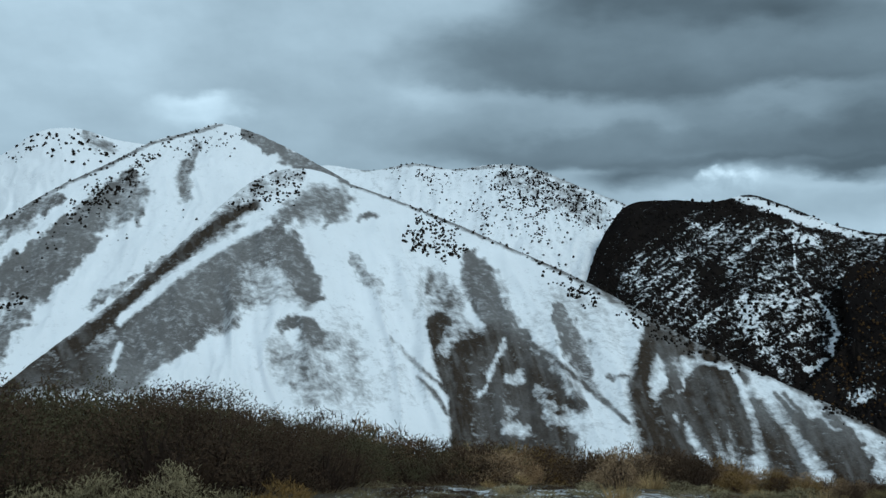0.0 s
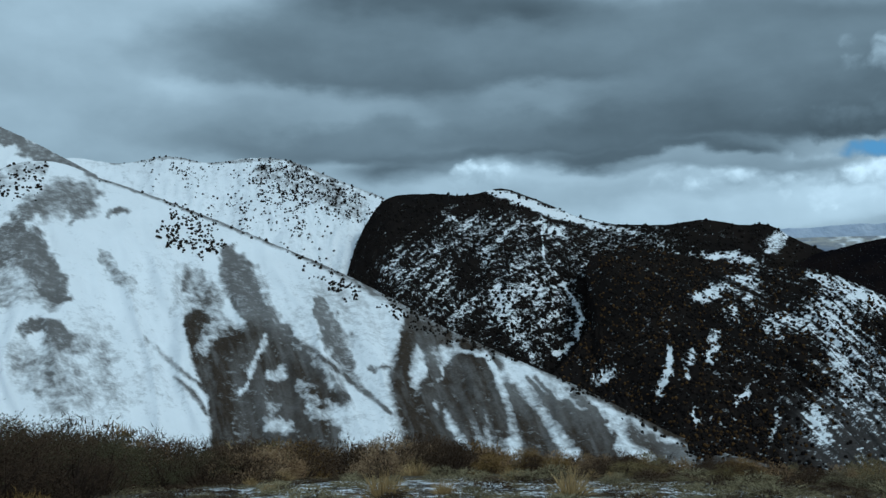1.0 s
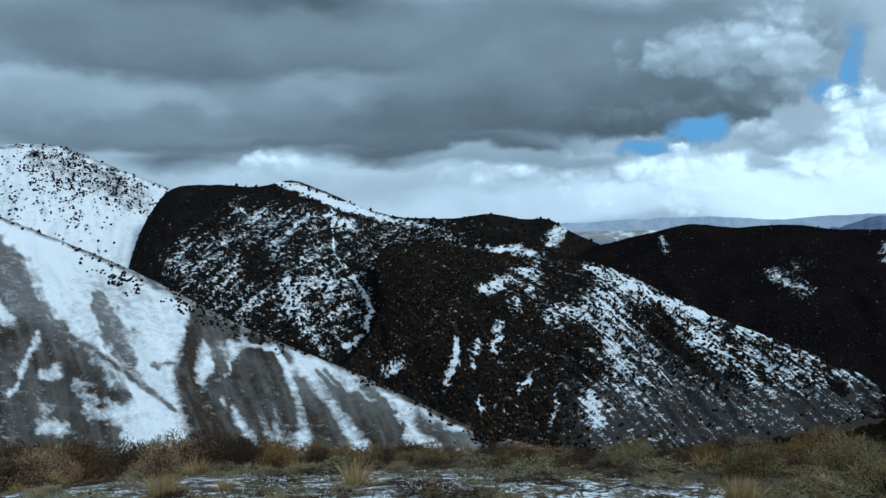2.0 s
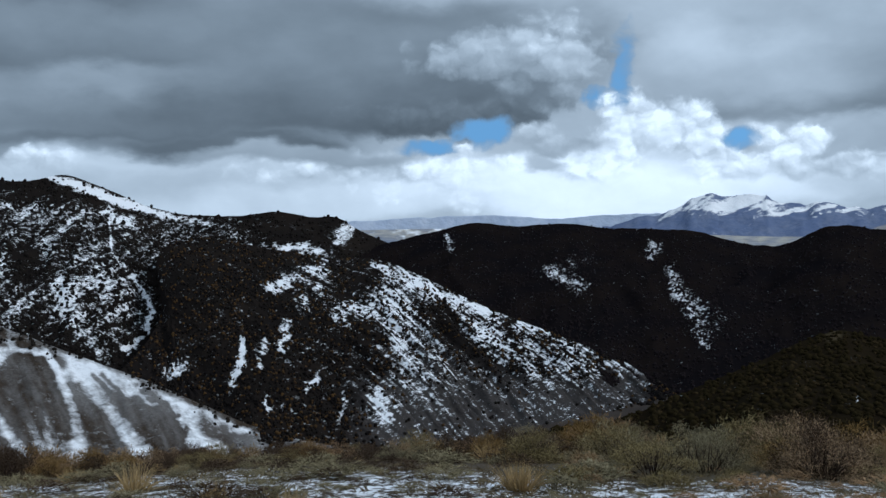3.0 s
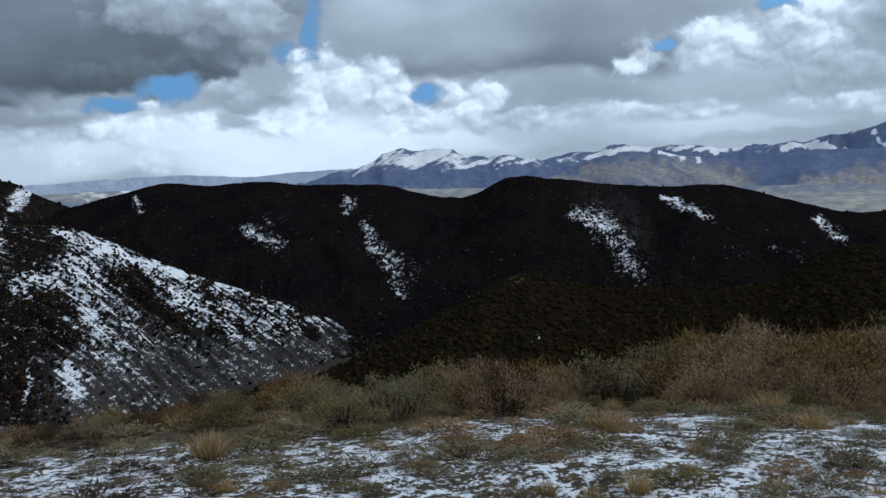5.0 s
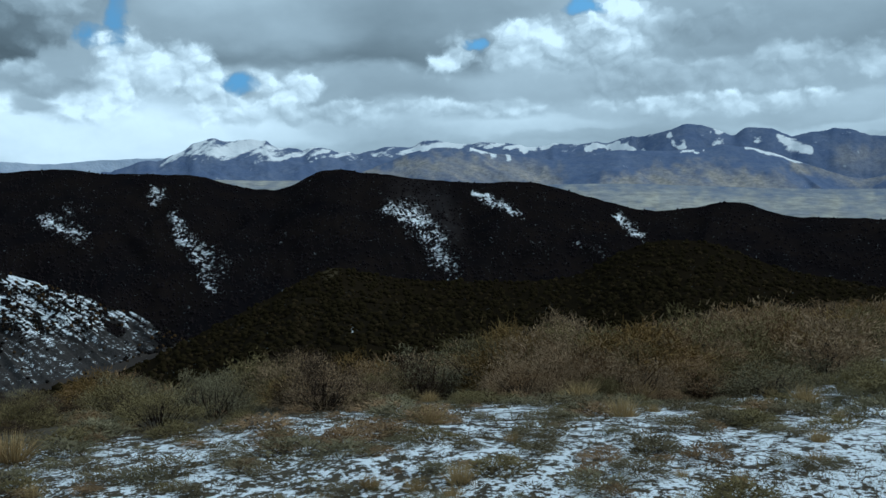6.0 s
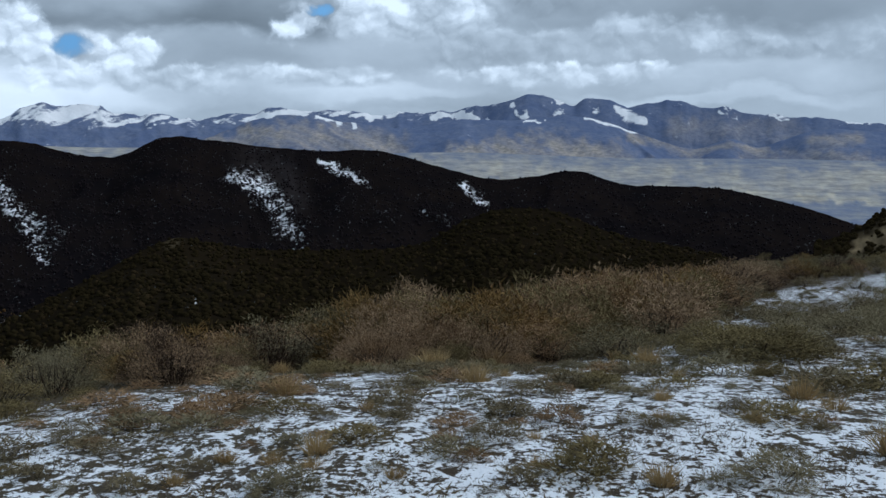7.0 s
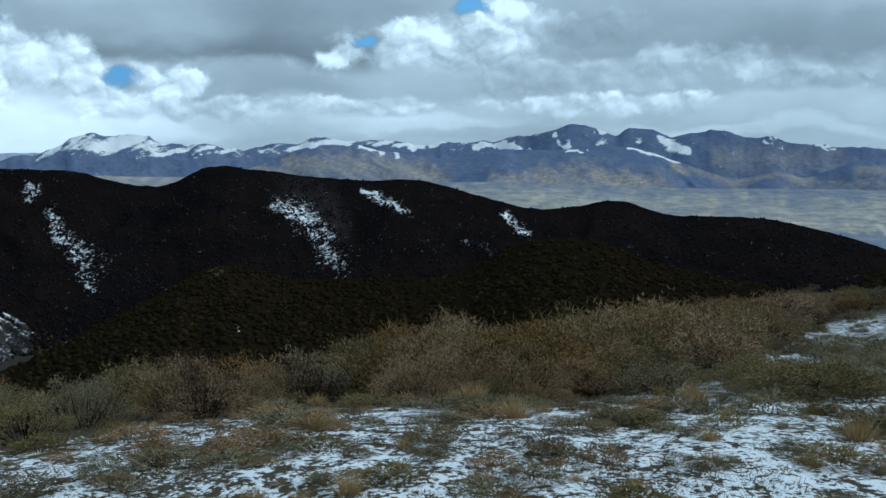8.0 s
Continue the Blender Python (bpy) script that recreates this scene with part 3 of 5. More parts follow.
flank.stroke([(-23.80, -7.30, 0.65), (-22.17, -6.36, 0.58), (-19.63, -4.76, 0.65), (-17.61, -3.04, 0.58), (-15.23, -0.90, 0.48), (-13.42, 0.78, 0.42), (-12.19, 1.61, 0.39), (-10.64, 2.50, 0.26)], 0.0, ragged=0.1)
flank.stroke([(-23.80, -7.30, 0.84), (-22.17, -6.36, 0.77), (-19.63, -4.76, 0.84), (-17.61, -3.04, 0.77), (-15.23, -0.90, 0.65), (-13.42, 0.78, 0.58), (-12.19, 1.61, 0.52), (-10.64, 2.50, 0.39)], 1.0, field="bare", ragged=0.1)
flank.stroke([(-17.90, -6.08, 1.29), (-15.23, -4.01, 2.26), (-12.81, -1.85, 2.19), (-10.96, -0.13, 1.42), (-9.71, 0.92, 0.77)], 0.05, soft=0.4)
flank.stroke([(-9.08, 0.03, 1.10), (-7.82, -1.88, 0.90), (-7.50, -3.00, 0.58)], 0.03, soft=0.3)
flank.stroke([(-10.96, -1.55, 0.58), (-9.39, -2.35, 1.10), (-10.33, -3.14, 0.97)], 0.5, soft=0.8)
flank.stroke([(-15.83, -7.68, 0.65), (-14.03, -6.20, 0.58), (-12.19, -5.47, 1.10), (-9.71, -4.72, 1.42), (-9.08, -6.31, 1.61)], 0.97, soft=0.4, ragged=0.4)
flank.stroke([(-11.58, -4.22, 0.52), (-9.71, -3.62, 0.45), (-7.18, -3.80, 0.58)], 0.97, ragged=0.3)
flank.stroke([(-17.84, -3.89, 0.23), (-15.23, -1.68, 0.29), (-12.81, 0.03, 0.26), (-10.64, 1.20, 0.26), (-9.08, 1.81, 0.19)], 0.97, ragged=0.08)
flank.stroke([(-22.99, -6.47, 0.84), (-21.05, -6.41, 1.16), (-19.06, -6.49, 1.16), (-17.31, -6.86, 0.97)], 0.08, ragged=0.2, soft=0.4)
flank.stroke([(-22.99, -6.47, 0.84), (-21.05, -6.41, 1.10), (-19.63, -6.47, 0.77)], 0.8, field="bare", ragged=0.2)
flank.stroke([(-18.25, -6.52, 0.13), (-17.84, -5.17, 0.16)], 0.9, ragged=0.1)
flank.stroke([(-9.08, 1.78, 0.45), (-7.34, 2.65, 0.97), (-6.17, 2.53, 0.90), (-6.55, 1.57, 0.39)], 0.2, soft=0.5)
flank.stroke([(-4.63, 1.70, 0.13), (-3.99, 1.86, 0.19)], 0.2)
flank.stroke([(-5.27, -0.29, 0.16), (-4.47, -1.57, 0.42), (-3.61, -2.15, 0.45)], 0.35, soft=0.6)
flank.stroke([(-8.92, -4.26, 0.39), (-7.82, -4.18, 0.42), (-7.03, -5.55, 0.84), (-5.75, -6.04, 0.97), (-4.63, -5.99, 0.45)], 0.05, soft=0.35)
flank.stroke([(-9.08, -6.00, 0.97), (-7.18, -7.29, 1.61), (-5.27, -7.94, 1.16)], 0.5, soft=0.8)
flank.stroke([(-3.03, -5.04, 0.10), (-1.42, -6.64, 0.16), (0.19, -7.98, 0.13)], 0.3, ragged=0.1)
flank.stroke([(-0.45, -1.58, 0.58), (0.19, -2.87, 1.16), (0.19, -4.31, 0.97)], 0.45, soft=0.6)
flank.stroke([(-0.29, -4.31, 0.71), (0.68, -6.39, 1.16), (1.32, -8.29, 0.97), (1.48, -11.42, 1.10)], 0.0, ragged=0.15, soft=0.2)
flank.stroke([(-0.45, -4.15, 0.97), (0.68, -6.39, 1.42), (1.32, -8.29, 1.29), (1.48, -11.42, 1.42)], 1.0, field="bare")
flank.stroke([(1.80, -5.43, 0.97), (2.77, -5.11, 0.84)], 0.0)
flank.stroke([(1.80, -5.43, 1.29), (2.77, -5.11, 0.84)], 1.0, field="bare")
flank.stroke([(1.64, -0.68, 0.65), (2.13, -1.90, 0.97), (2.71, -3.18, 0.97), (3.41, -4.46, 0.90), (4.38, -5.42, 0.77)], 0.04, soft=0.3)
flank.stroke([(3.73, -6.38, 1.29), (5.02, -7.63, 1.87), (6.61, -8.86, 1.61), (5.34, -11.37, 2.58)], 0.08, soft=0.3)
flank.stroke([(3.73, -6.38, 1.29), (5.02, -7.63, 1.87), (6.61, -8.86, 1.61), (5.34, -11.37, 2.58)], 0.8, field="bare")
flank.stroke([(1.42, -3.19, 0.16), (1.64, -3.89, 0.26), (2.19, -4.40, 0.16)], 0.95, ragged=0.05)
flank.stroke([(0.03, -5.91, 0.32), (0.52, -4.73, 0.45)], 0.6)
flank.stroke([(2.13, -6.38, 0.77), (2.51, -8.28, 0.90), (2.77, -11.10, 1.29)], 0.08, soft=0.4)
flank.stroke([(2.13, -6.38, 0.77), (2.51, -8.28, 0.90), (2.77, -11.10, 1.29)], 0.6, field="bare")
flank.stroke([(3.48, -5.23, 0.16), (3.22, -6.12, 0.16), (2.71, -6.89, 0.19), (2.51, -7.65, 0.10), (2.19, -8.35, 0.10)], 0.8, ragged=0.3)
flank.stroke([(3.90, -7.39, 0.29), (4.44, -7.13, 0.32)], 0.75)
flank.stroke([(5.50, -7.94, 0.39), (6.13, -9.50, 0.39)], 0.6, soft=0.6)
flank.stroke([(3.41, -10.00, 0.23), (4.54, -10.39, 0.32)], 0.7)
flank.stroke([(4.70, -1.90, 0.97), (5.50, -3.81, 0.90), (6.45, -5.72, 0.71), (8.20, -7.90, 0.52), (10.39, -10.32, 0.45)], 0.97, ragged=0.1, soft=0.2)
flank.stroke([(4.54, -5.03, 0.13), (6.93, -6.72, 0.16), (8.83, -8.26, 0.16), (10.46, -9.64, 0.10)], 0.1, ragged=0.05)
flank.stroke([(7.25, -9.48, 0.52), (8.51, -10.22, 0.84)], 0.9)
flank.stroke([(6.45, -2.53, 0.52), (8.20, -3.63, 0.97)], 0.7, soft=0.8)
flank.stroke([(6.45, -3.33, 0.26), (6.93, -4.28, 0.58), (7.56, -5.45, 0.77), (8.07, -6.80, 0.39)], 0.08, soft=0.25)
flank.stroke([(9.46, -5.04, 1.55), (9.83, -6.61, 1.35), (10.24, -7.85, 0.65)], 0.97, ragged=0.1)
flank.stroke([(9.46, -7.18, 0.16), (10.24, -7.04, 0.19)], 0.25)
flank.stroke([(11.95, -5.00, 0.84), (14.09, -5.58, 1.42), (15.29, -6.78, 1.48), (14.69, -8.94, 2.26), (14.09, -11.69, 2.58)], 0.04, soft=0.3)
flank.stroke([(11.95, -5.00, 0.84), (14.09, -5.58, 1.42), (15.29, -6.78, 1.48), (14.69, -8.94, 2.26), (14.09, -11.69, 2.58)], 0.85, field="bare")
flank.stroke([(11.70, -4.69, 0.39), (11.39, -6.26, 0.45), (11.02, -7.83, 0.58), (11.64, -9.36, 0.90), (12.10, -11.17, 0.84)], 0.0, ragged=0.1)
flank.stroke([(11.70, -4.69, 0.52), (11.39, -6.26, 0.65), (11.17, -7.83, 0.84), (11.64, -9.36, 1.10), (12.10, -11.17, 1.10)], 1.0, field="bare")
flank.stroke([(13.86, -8.69, 1.61), (16.97, -10.35, 1.94), (20.79, -11.40, 1.94), (24.65, -12.40, 1.61)], 0.05, soft=0.3)
flank.stroke([(13.86, -8.69, 1.61), (16.97, -10.35, 1.94), (20.79, -11.40, 1.94), (24.65, -12.40, 1.61)], 0.75, field="bare")
flank.stroke([(12.34, -6.52, 0.26), (13.27, -6.24, 0.32), (14.20, -6.04, 0.29)], 0.7)
flank.stroke([(13.63, -6.50, 0.26), (13.40, -7.58, 0.19)], 0.85)
flank.stroke([(11.71, -7.92, 0.19), (12.20, -8.18, 0.16)], 0.6)
flank.stroke([(13.11, -9.15, 0.23), (13.96, -10.36, 0.35), (14.91, -11.81, 0.32)], 0.95, ragged=0.08)
flank.stroke([(14.84, -9.65, 0.19), (15.33, -10.60, 0.29), (15.85, -11.85, 0.32)], 0.65, ragged=0.15)
flank.stroke([(15.88, -8.76, 0.26), (16.34, -10.33, 0.39), (16.79, -11.89, 0.45)], 0.5)
flank.stroke([(15.88, -6.19, 0.13), (16.53, -7.53, 0.19), (16.99, -8.80, 0.26), (17.44, -10.37, 0.35), (17.58, -12.23, 0.42)], 0.97, ragged=0.1)
flank.stroke([(17.32, -7.24, 0.19), (18.26, -8.52, 0.39), (19.52, -10.12, 0.45), (20.78, -12.02, 0.55)], 0.97, ragged=0.12)
flank.stroke([(18.27, -7.26, 0.26), (19.54, -8.08, 0.32), (21.13, -8.90, 0.42), (22.89, -10.04, 0.52), (23.85, -11.77, 0.58), (24.97, -12.25, 0.45)], 0.95, ragged=0.3)
flank.stroke([(18.27, -7.73, 0.10), (19.53, -9.18, 0.13)], 0.15, ragged=0.05)
flank.stroke([(21.78, -8.92, 0.23), (23.38, -9.51, 0.26), (25.31, -10.48, 0.29), (27.09, -11.18, 0.23)], 0.9, ragged=0.25)
flank.stroke([(-5.91, 3.87, 0.13), (-2.71, 2.80, 0.13), (0.52, 1.51, 0.16), (3.73, 0.13, 0.16), (6.93, -1.31, 0.19), (8.83, -2.26, 0.23)], 0.15, ragged=0.1)
flank.stroke([(8.83, -2.32, 0.26), (11.02, -3.51, 0.26), (13.17, -4.79, 0.26), (15.89, -6.05, 0.29), (18.28, -6.79, 0.26), (22.74, -9.09, 0.19), (27.25, -11.24, 0.16)], 0.3, ragged=0.1)
flank.stroke([(18.75, -7.74, 0.10), (20.17, -9.35, 0.13), (20.80, -10.47, 0.16)], 0.35, ragged=0.1)
flank.stroke([(20.82, -8.27, 0.16), (22.09, -9.71, 0.26), (22.72, -11.13, 0.32)], 0.25, soft=0.9)
flank.stroke([(19.53, -8.87, 0.26), (21.11, -11.10, 0.39)], 0.3, soft=0.9)
flank.stroke([(7.25, -6.34, 0.19), (8.83, -8.19, 0.19)], 0.45, ragged=0.2)
flank.stroke([(-2.71, -0.93, 0.65), (-3.03, -3.18, 0.84)], 0.85, soft=1)
flank.stroke([(-5.91, -3.81, 0.97), (-3.35, -6.38, 1.10), (-2.06, -8.29, 0.97)], 0.78, soft=1)
flank.stroke([(-6.23, -6.35, 0.65), (-4.31, -8.27, 0.77)], 0.7, soft=1)
flank.stroke([(-1.42, -3.83, 0.19), (-1.26, -1.26, 0.26)], 0.7, soft=1)
flank.stroke([(0.19, -3.35, 0.26), (0.52, -2.55, 0.19)], 0.15)
flank.stroke([(-0.93, -2.54, 0.19), (-0.61, -1.58, 0.19)], 0.15)
flank.stroke([(5.66, -5.72, 0.32), (7.25, -7.91, 0.45)], 0.5, soft=0.9)
flank.stroke([(3.09, -1.26, 0.19), (3.73, -3.18, 0.26)], 0.6)
flank.stroke([(12.56, -6.24, 0.16), (13.17, -8.08, 0.26), (13.48, -9.90, 0.26)], 0.3)
flank.stroke([(14.24, -6.19, 0.13), (15.89, -6.45, 0.16)], 0.75, ragged=0.2)
flank.stroke([(-12.35, -4.53, 0.26), (-11.58, -3.75, 0.32)], 0.4)
flank.stroke([(19.02, -6.87, 0.16), (22.02, -8.28, 0.26), (23.58, -9.11, 0.32), (25.43, -10.09, 0.32), (28.17, -11.38, 0.39)], 0.05, ragged=0.15, soft=0.5)
flank.stroke([(22.02, -8.28, 0.32), (23.58, -9.11, 0.39), (25.43, -10.09, 0.45), (28.17, -11.38, 0.58), (30.55, -12.47, 1.29)], 1.0, field="bare", ragged=0.15)
flank.stroke([(26.19, -11.60, 0.32), (29.66, -12.81, 1.29), (34.86, -13.65, 2.26)], 0.0, ragged=0.2)
flank.stroke([(28.47, -11.67, 0.65), (30.55, -12.47, 1.29), (34.86, -13.65, 2.26)], 1.0, field="bare")
flank.stroke([(20.42, -9.23, 0.29), (21.82, -11.24, 0.48)], 0.12, ragged=0.35)
flank.stroke([(18.33, -10.49, 0.39), (18.95, -11.73, 0.52)], 0.1, ragged=0.3)
flank.stroke([(15.61, -9.38, 0.16), (16.11, -10.64, 0.23), (15.96, -11.73, 0.26)], 0.7, ragged=0.3)
flank.stroke([(-8.68, -7.50, 0.32), (-6.70, -6.88, 0.45), (-4.99, -7.73, 0.39), (-7.58, -8.46, 0.45)], 0.5, ragged=0.6)
flank.stroke([(-1.44, -7.25, 0.10), (-0.39, -8.29, 0.16), (0.29, -9.39, 0.10)], 0.25, ragged=0.1)
flank.snow -= 0.3 * (1 - smoothstep(0.4, 1.6, flank.reach([(15.28, -10.01, 1.61), (19.77, -10.02, 1.77), (25.11, -11.17, 1.29)])))
flank.snow -= 0.14 * (1 - smoothstep(0.4, 1.6, flank.reach([(6.93, -5.71, 3.87), (19.12, -8.44, 3.23)])))
flank.finish()
flank.stroke([(-11.58, 3.03, 0.71), (-10.33, 3.67, 0.77), (-8.45, 4.23, 0.52)], 1.2, field="trees")
flank.stroke([(-9.71, 2.89, 0.58), (-8.45, 3.38, 0.52)], 0.9, field="trees")
flank.stroke([(-1.42, 0.84, 0.77), (-0.29, 0.93, 0.84), (-1.26, 0.03, 0.39)], 1.6, field="trees")
flank.stroke([(0.35, -0.16, 0.52), (1.00, -0.16, 0.26)], 1.3, field="trees")
flank.stroke([(-5.27, 3.75, 0.16), (-2.71, 2.86, 0.16), (0.52, 1.58, 0.16), (3.73, 0.19, 0.16), (6.93, -1.25, 0.19)], 0.6, field="trees", ragged=0)
flank.stroke([(7.41, -2.36, 0.39), (8.51, -2.90, 0.32)], 1.5, field="trees")
flank.stroke([(5.97, -1.31, 0.39), (7.56, -1.73, 0.39)], 0.8, field="trees")
flank.stroke([(10.39, -3.45, 0.39), (11.64, -4.22, 0.39), (12.56, -4.99, 0.32)], 1.2, field="trees")
flank.stroke([(13.17, -4.98, 0.32), (15.89, -6.15, 0.39), (18.28, -6.63, 0.32), (22.74, -8.93, 0.45), (26.60, -10.86, 0.39)], 0.6, field="trees")
flank.scatter("juniper_trees", 800, 2.4, JUNIPER, "scattered dark junipers on the snow-streaked slope")

far_peak = Hill("snowy_peak", crest=[(-28.97, 3.13, 1900), (-25.40, 4.10, 1880), (-23.80, 4.88, 1850), (-21.61, 6.30, 1820), (-20.20, 6.45, 1800), (-18.19, 5.95, 1800), (-15.53, 5.54, 1800), (-12.19, 4.43, 1800)],
                foot=[(-28.97, -3.35, 1300), (-23.80, -2.33, 1320), (-20.20, -1.18, 1330), (-15.53, 0.65, 1340), (-12.19, 1.29, 1340)], cols=200, rows=60, material=MOUNTAIN,
                label="pale snow-covered mountain half hidden in low cloud", category="mountain", seed=6)
far_peak.snow[:] = 0.97
far_peak.stroke([(-19.63, 6.23, 0.32), (-18.48, 5.46, 0.39)], 0.35, soft=0.6)
far_peak.finish()
far_peak.stroke([(-23.26, 4.61, 0.32), (-21.61, 6.00, 0.26), (-20.77, 6.33, 0.26)], 0.9, field="trees")
far_peak.stroke([(-20.49, 5.60, 0.84), (-18.77, 5.66, 0.65)], 0.7, field="trees")
far_peak.stroke([(-23.80, 4.80, 0.10), (-21.61, 6.30, 0.10)], 0.5, field="trees", ragged=0)
far_peak.scatter("juniper_trees", 90, 4.4, JUNIPER, "sparse dark junipers on the pale far peak")

back_mountain = Hill("snowy_mountain", crest=[(-9.71, 4.16, 1750), (-6.55, 4.73, 1750), (-4.31, 4.46, 1740), (-1.42, 4.86, 1720), (0.52, 4.54, 1700), (2.77, 4.79, 1680), (4.70, 4.71, 1660), (6.93, 3.87, 1620), (8.83, 3.09, 1580), (10.39, 2.47, 1540), (12.56, 1.29, 1500), (14.69, 0.03, 1480)],
                     foot=[(-9.71, -2.51, 1250), (-4.31, -3.18, 1250), (2.13, -4.15, 1240), (6.93, -4.44, 1220), (10.39, -4.71, 1200), (14.69, -4.95, 1180)], cols=360, rows=120, material=MOUNTAIN,
                     label="rounded snow-covered mountain dotted with dark junipers", category="mountain", seed=7)
back_mountain.snow[:] = 0.9
back_mountain.stroke([(3.41, 4.14, 0.45), (6.29, 3.30, 0.84), (8.67, 2.07, 0.65)], 0.55, soft=0.6)
back_mountain.stroke([(-4.63, 4.49, 0.10), (-1.42, 4.86, 0.10), (0.52, 4.57, 0.10), (4.70, 4.74, 0.10), (8.83, 3.12, 0.13), (10.39, 2.50, 0.13)], 0.3, ragged=0.05)
back_mountain.finish()
back_mountain.stroke([(-2.06, 4.21, 0.97), (2.45, 1.96, 1.94), (5.66, 0.67, 1.61)], 0.06, field="trees")
back_mountain.stroke([(-2.06, 4.53, 0.32), (-0.13, 3.96, 0.39)], 0.5, field="trees")
back_mountain.stroke([(3.09, 4.37, 0.32), (5.66, 3.62, 0.77), (8.51, 2.07, 0.71)], 1.0, field="trees")
back_mountain.stroke([(3.73, 3.09, 0.84), (6.29, 2.43, 0.84)], 0.6, field="trees")
back_mountain.stroke([(2.13, 3.25, 0.45), (2.45, 1.00, 0.32)], 0.4, field="trees")
back_mountain.stroke([(4.38, 1.80, 0.65), (5.66, 0.83, 0.39)], 0.5, field="trees")
back_mountain.stroke([(-4.63, 4.49, 0.10), (-1.42, 4.86, 0.10), (0.52, 4.57, 0.10), (4.70, 4.74, 0.10), (8.83, 3.12, 0.13), (10.39, 2.50, 0.13)], 0.6, field="trees", ragged=0)
back_mountain.scatter("juniper_trees", 1400, 2.6, JUNIPER, "dark junipers dotted over the snowy mountain")

dark_hill = Hill("wooded_hill", crest=[(7.31, -2.59, 1380), (8.51, -0.46, 1380), (9.27, 1.08, 1380), (10.33, 2.38, 1380), (12.76, 2.72, 1380), (15.08, 2.60, 1380), (16.96, 2.95, 1380), (19.01, 2.27, 1370), (21.24, 1.30, 1350), (23.48, 0.80, 1330), (26.06, 0.62, 1310), (28.63, 0.14, 1290), (31.19, -0.68, 1270)],
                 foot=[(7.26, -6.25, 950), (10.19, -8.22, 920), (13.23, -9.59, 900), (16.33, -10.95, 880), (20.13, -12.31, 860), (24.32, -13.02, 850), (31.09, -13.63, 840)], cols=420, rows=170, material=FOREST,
                 label="dark juniper-covered hill with snow between the trees", category="hill", seed=8, streaks=0.9, bands=0.3, slant=0.8)
dark_hill.stroke([(7.35, 0.47, 6.45), (31.19, -0.68, 6.45)], 0.04)
dark_hill.stroke([(10.58, -1.73, 0.84), (13.33, -0.83, 1.29), (15.51, -0.22, 1.29)], 0.38, soft=0.8, ragged=0.5)
dark_hill.stroke([(12.70, -2.71, 1.61), (14.85, -3.70, 1.94), (14.25, -2.11, 1.61)], 0.38, soft=0.8, ragged=0.5)
dark_hill.stroke([(14.28, 1.05, 0.65), (17.09, 0.40, 0.97), (18.36, 0.71, 0.65)], 0.41, soft=0.8, ragged=0.5)
dark_hill.stroke([(18.33, -1.85, 1.49), (19.58, -4.11, 1.78), (18.29, -5.99, 1.17)], 0.44, soft=0.95, ragged=0.5)
dark_hill.stroke([(16.90, -2.94, 0.52), (17.10, -4.06, 0.65), (17.51, -4.96, 0.52)], 0.64, ragged=0.4)
dark_hill.stroke([(19.25, 0.38, 0.05), (19.23, -0.90, 0.06), (19.92, -2.03, 0.07), (20.87, -3.16, 0.10), (21.37, -4.45, 0.13), (21.10, -5.57, 0.13), (20.04, -6.51, 0.23)], 0.75, ragged=0.2)
dark_hill.stroke([(14.88, -1.17, 0.58), (15.02, -2.12, 0.65)], 0.1)
dark_hill.stroke([(16.17, 2.82, 0.13), (17.74, 2.37, 0.26), (19.64, 1.60, 0.26), (22.19, 0.75, 0.19), (24.44, 0.34, 0.13)], 0.95, ragged=0.1)
dark_hill.stroke([(19.16, 0.86, 0.26), (20.27, 0.31, 0.39)], 0.8)
dark_hill.stroke([(25.40, -0.25, 0.19), (26.53, -0.77, 0.16)], 0.85)
dark_hill.stroke([(27.65, -0.98, 0.19), (29.90, -1.06, 0.35), (31.11, -1.64, 0.19)], 0.55)
dark_hill.stroke([(20.89, -0.92, 1.29), (24.75, -0.95, 1.94)], 0.3, soft=0.8)
dark_hill.finish()
dark_hill.trees[:] = np.interp(dark_hill.snow, [0.1, 0.4, 0.7, 0.95], [1.0, 0.9, 0.35, 0.08])
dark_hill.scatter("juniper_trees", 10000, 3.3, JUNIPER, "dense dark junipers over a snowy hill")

back_hill = Hill("wooded_hill", crest=[(20.91, 0.63, 1600), (23.48, 0.80, 1600), (26.06, 0.74, 1600), (28.31, 0.98, 1600), (30.24, 0.67, 1600), (31.51, 0.66, 1590), (32.78, -0.05, 1570), (34.36, -0.77, 1550), (36.23, -1.67, 1540)],
                 foot=[(20.85, -4.77, 1250), (26.01, -4.83, 1230), (32.43, -4.85, 1220), (36.21, -4.83, 1200)], cols=200, rows=60, material=FOREST,
                 label="dark wooded hilltop with small snow patches", category="hill", seed=9, streaks=0.35, bands=0.3)
back_hill.stroke([(20.91, 0.37, 6.45), (35.62, 0.24, 6.45)], 0.03)
back_hill.stroke([(27.34, 0.31, 0.19), (29.27, -0.51, 0.39), (30.86, -1.48, 0.45)], 0.6, soft=0.7)
back_hill.stroke([(32.47, 0.33, 0.26), (31.67, -0.53, 0.52)], 0.6, soft=0.7)
back_hill.finish()
back_hill.trees[:] = np.interp(back_hill.snow, [0.1, 0.7], [1.0, 0.3])
back_hill.scatter("juniper_trees", 1500, 4.2, JUNIPER, "dense dark trees on a hilltop")

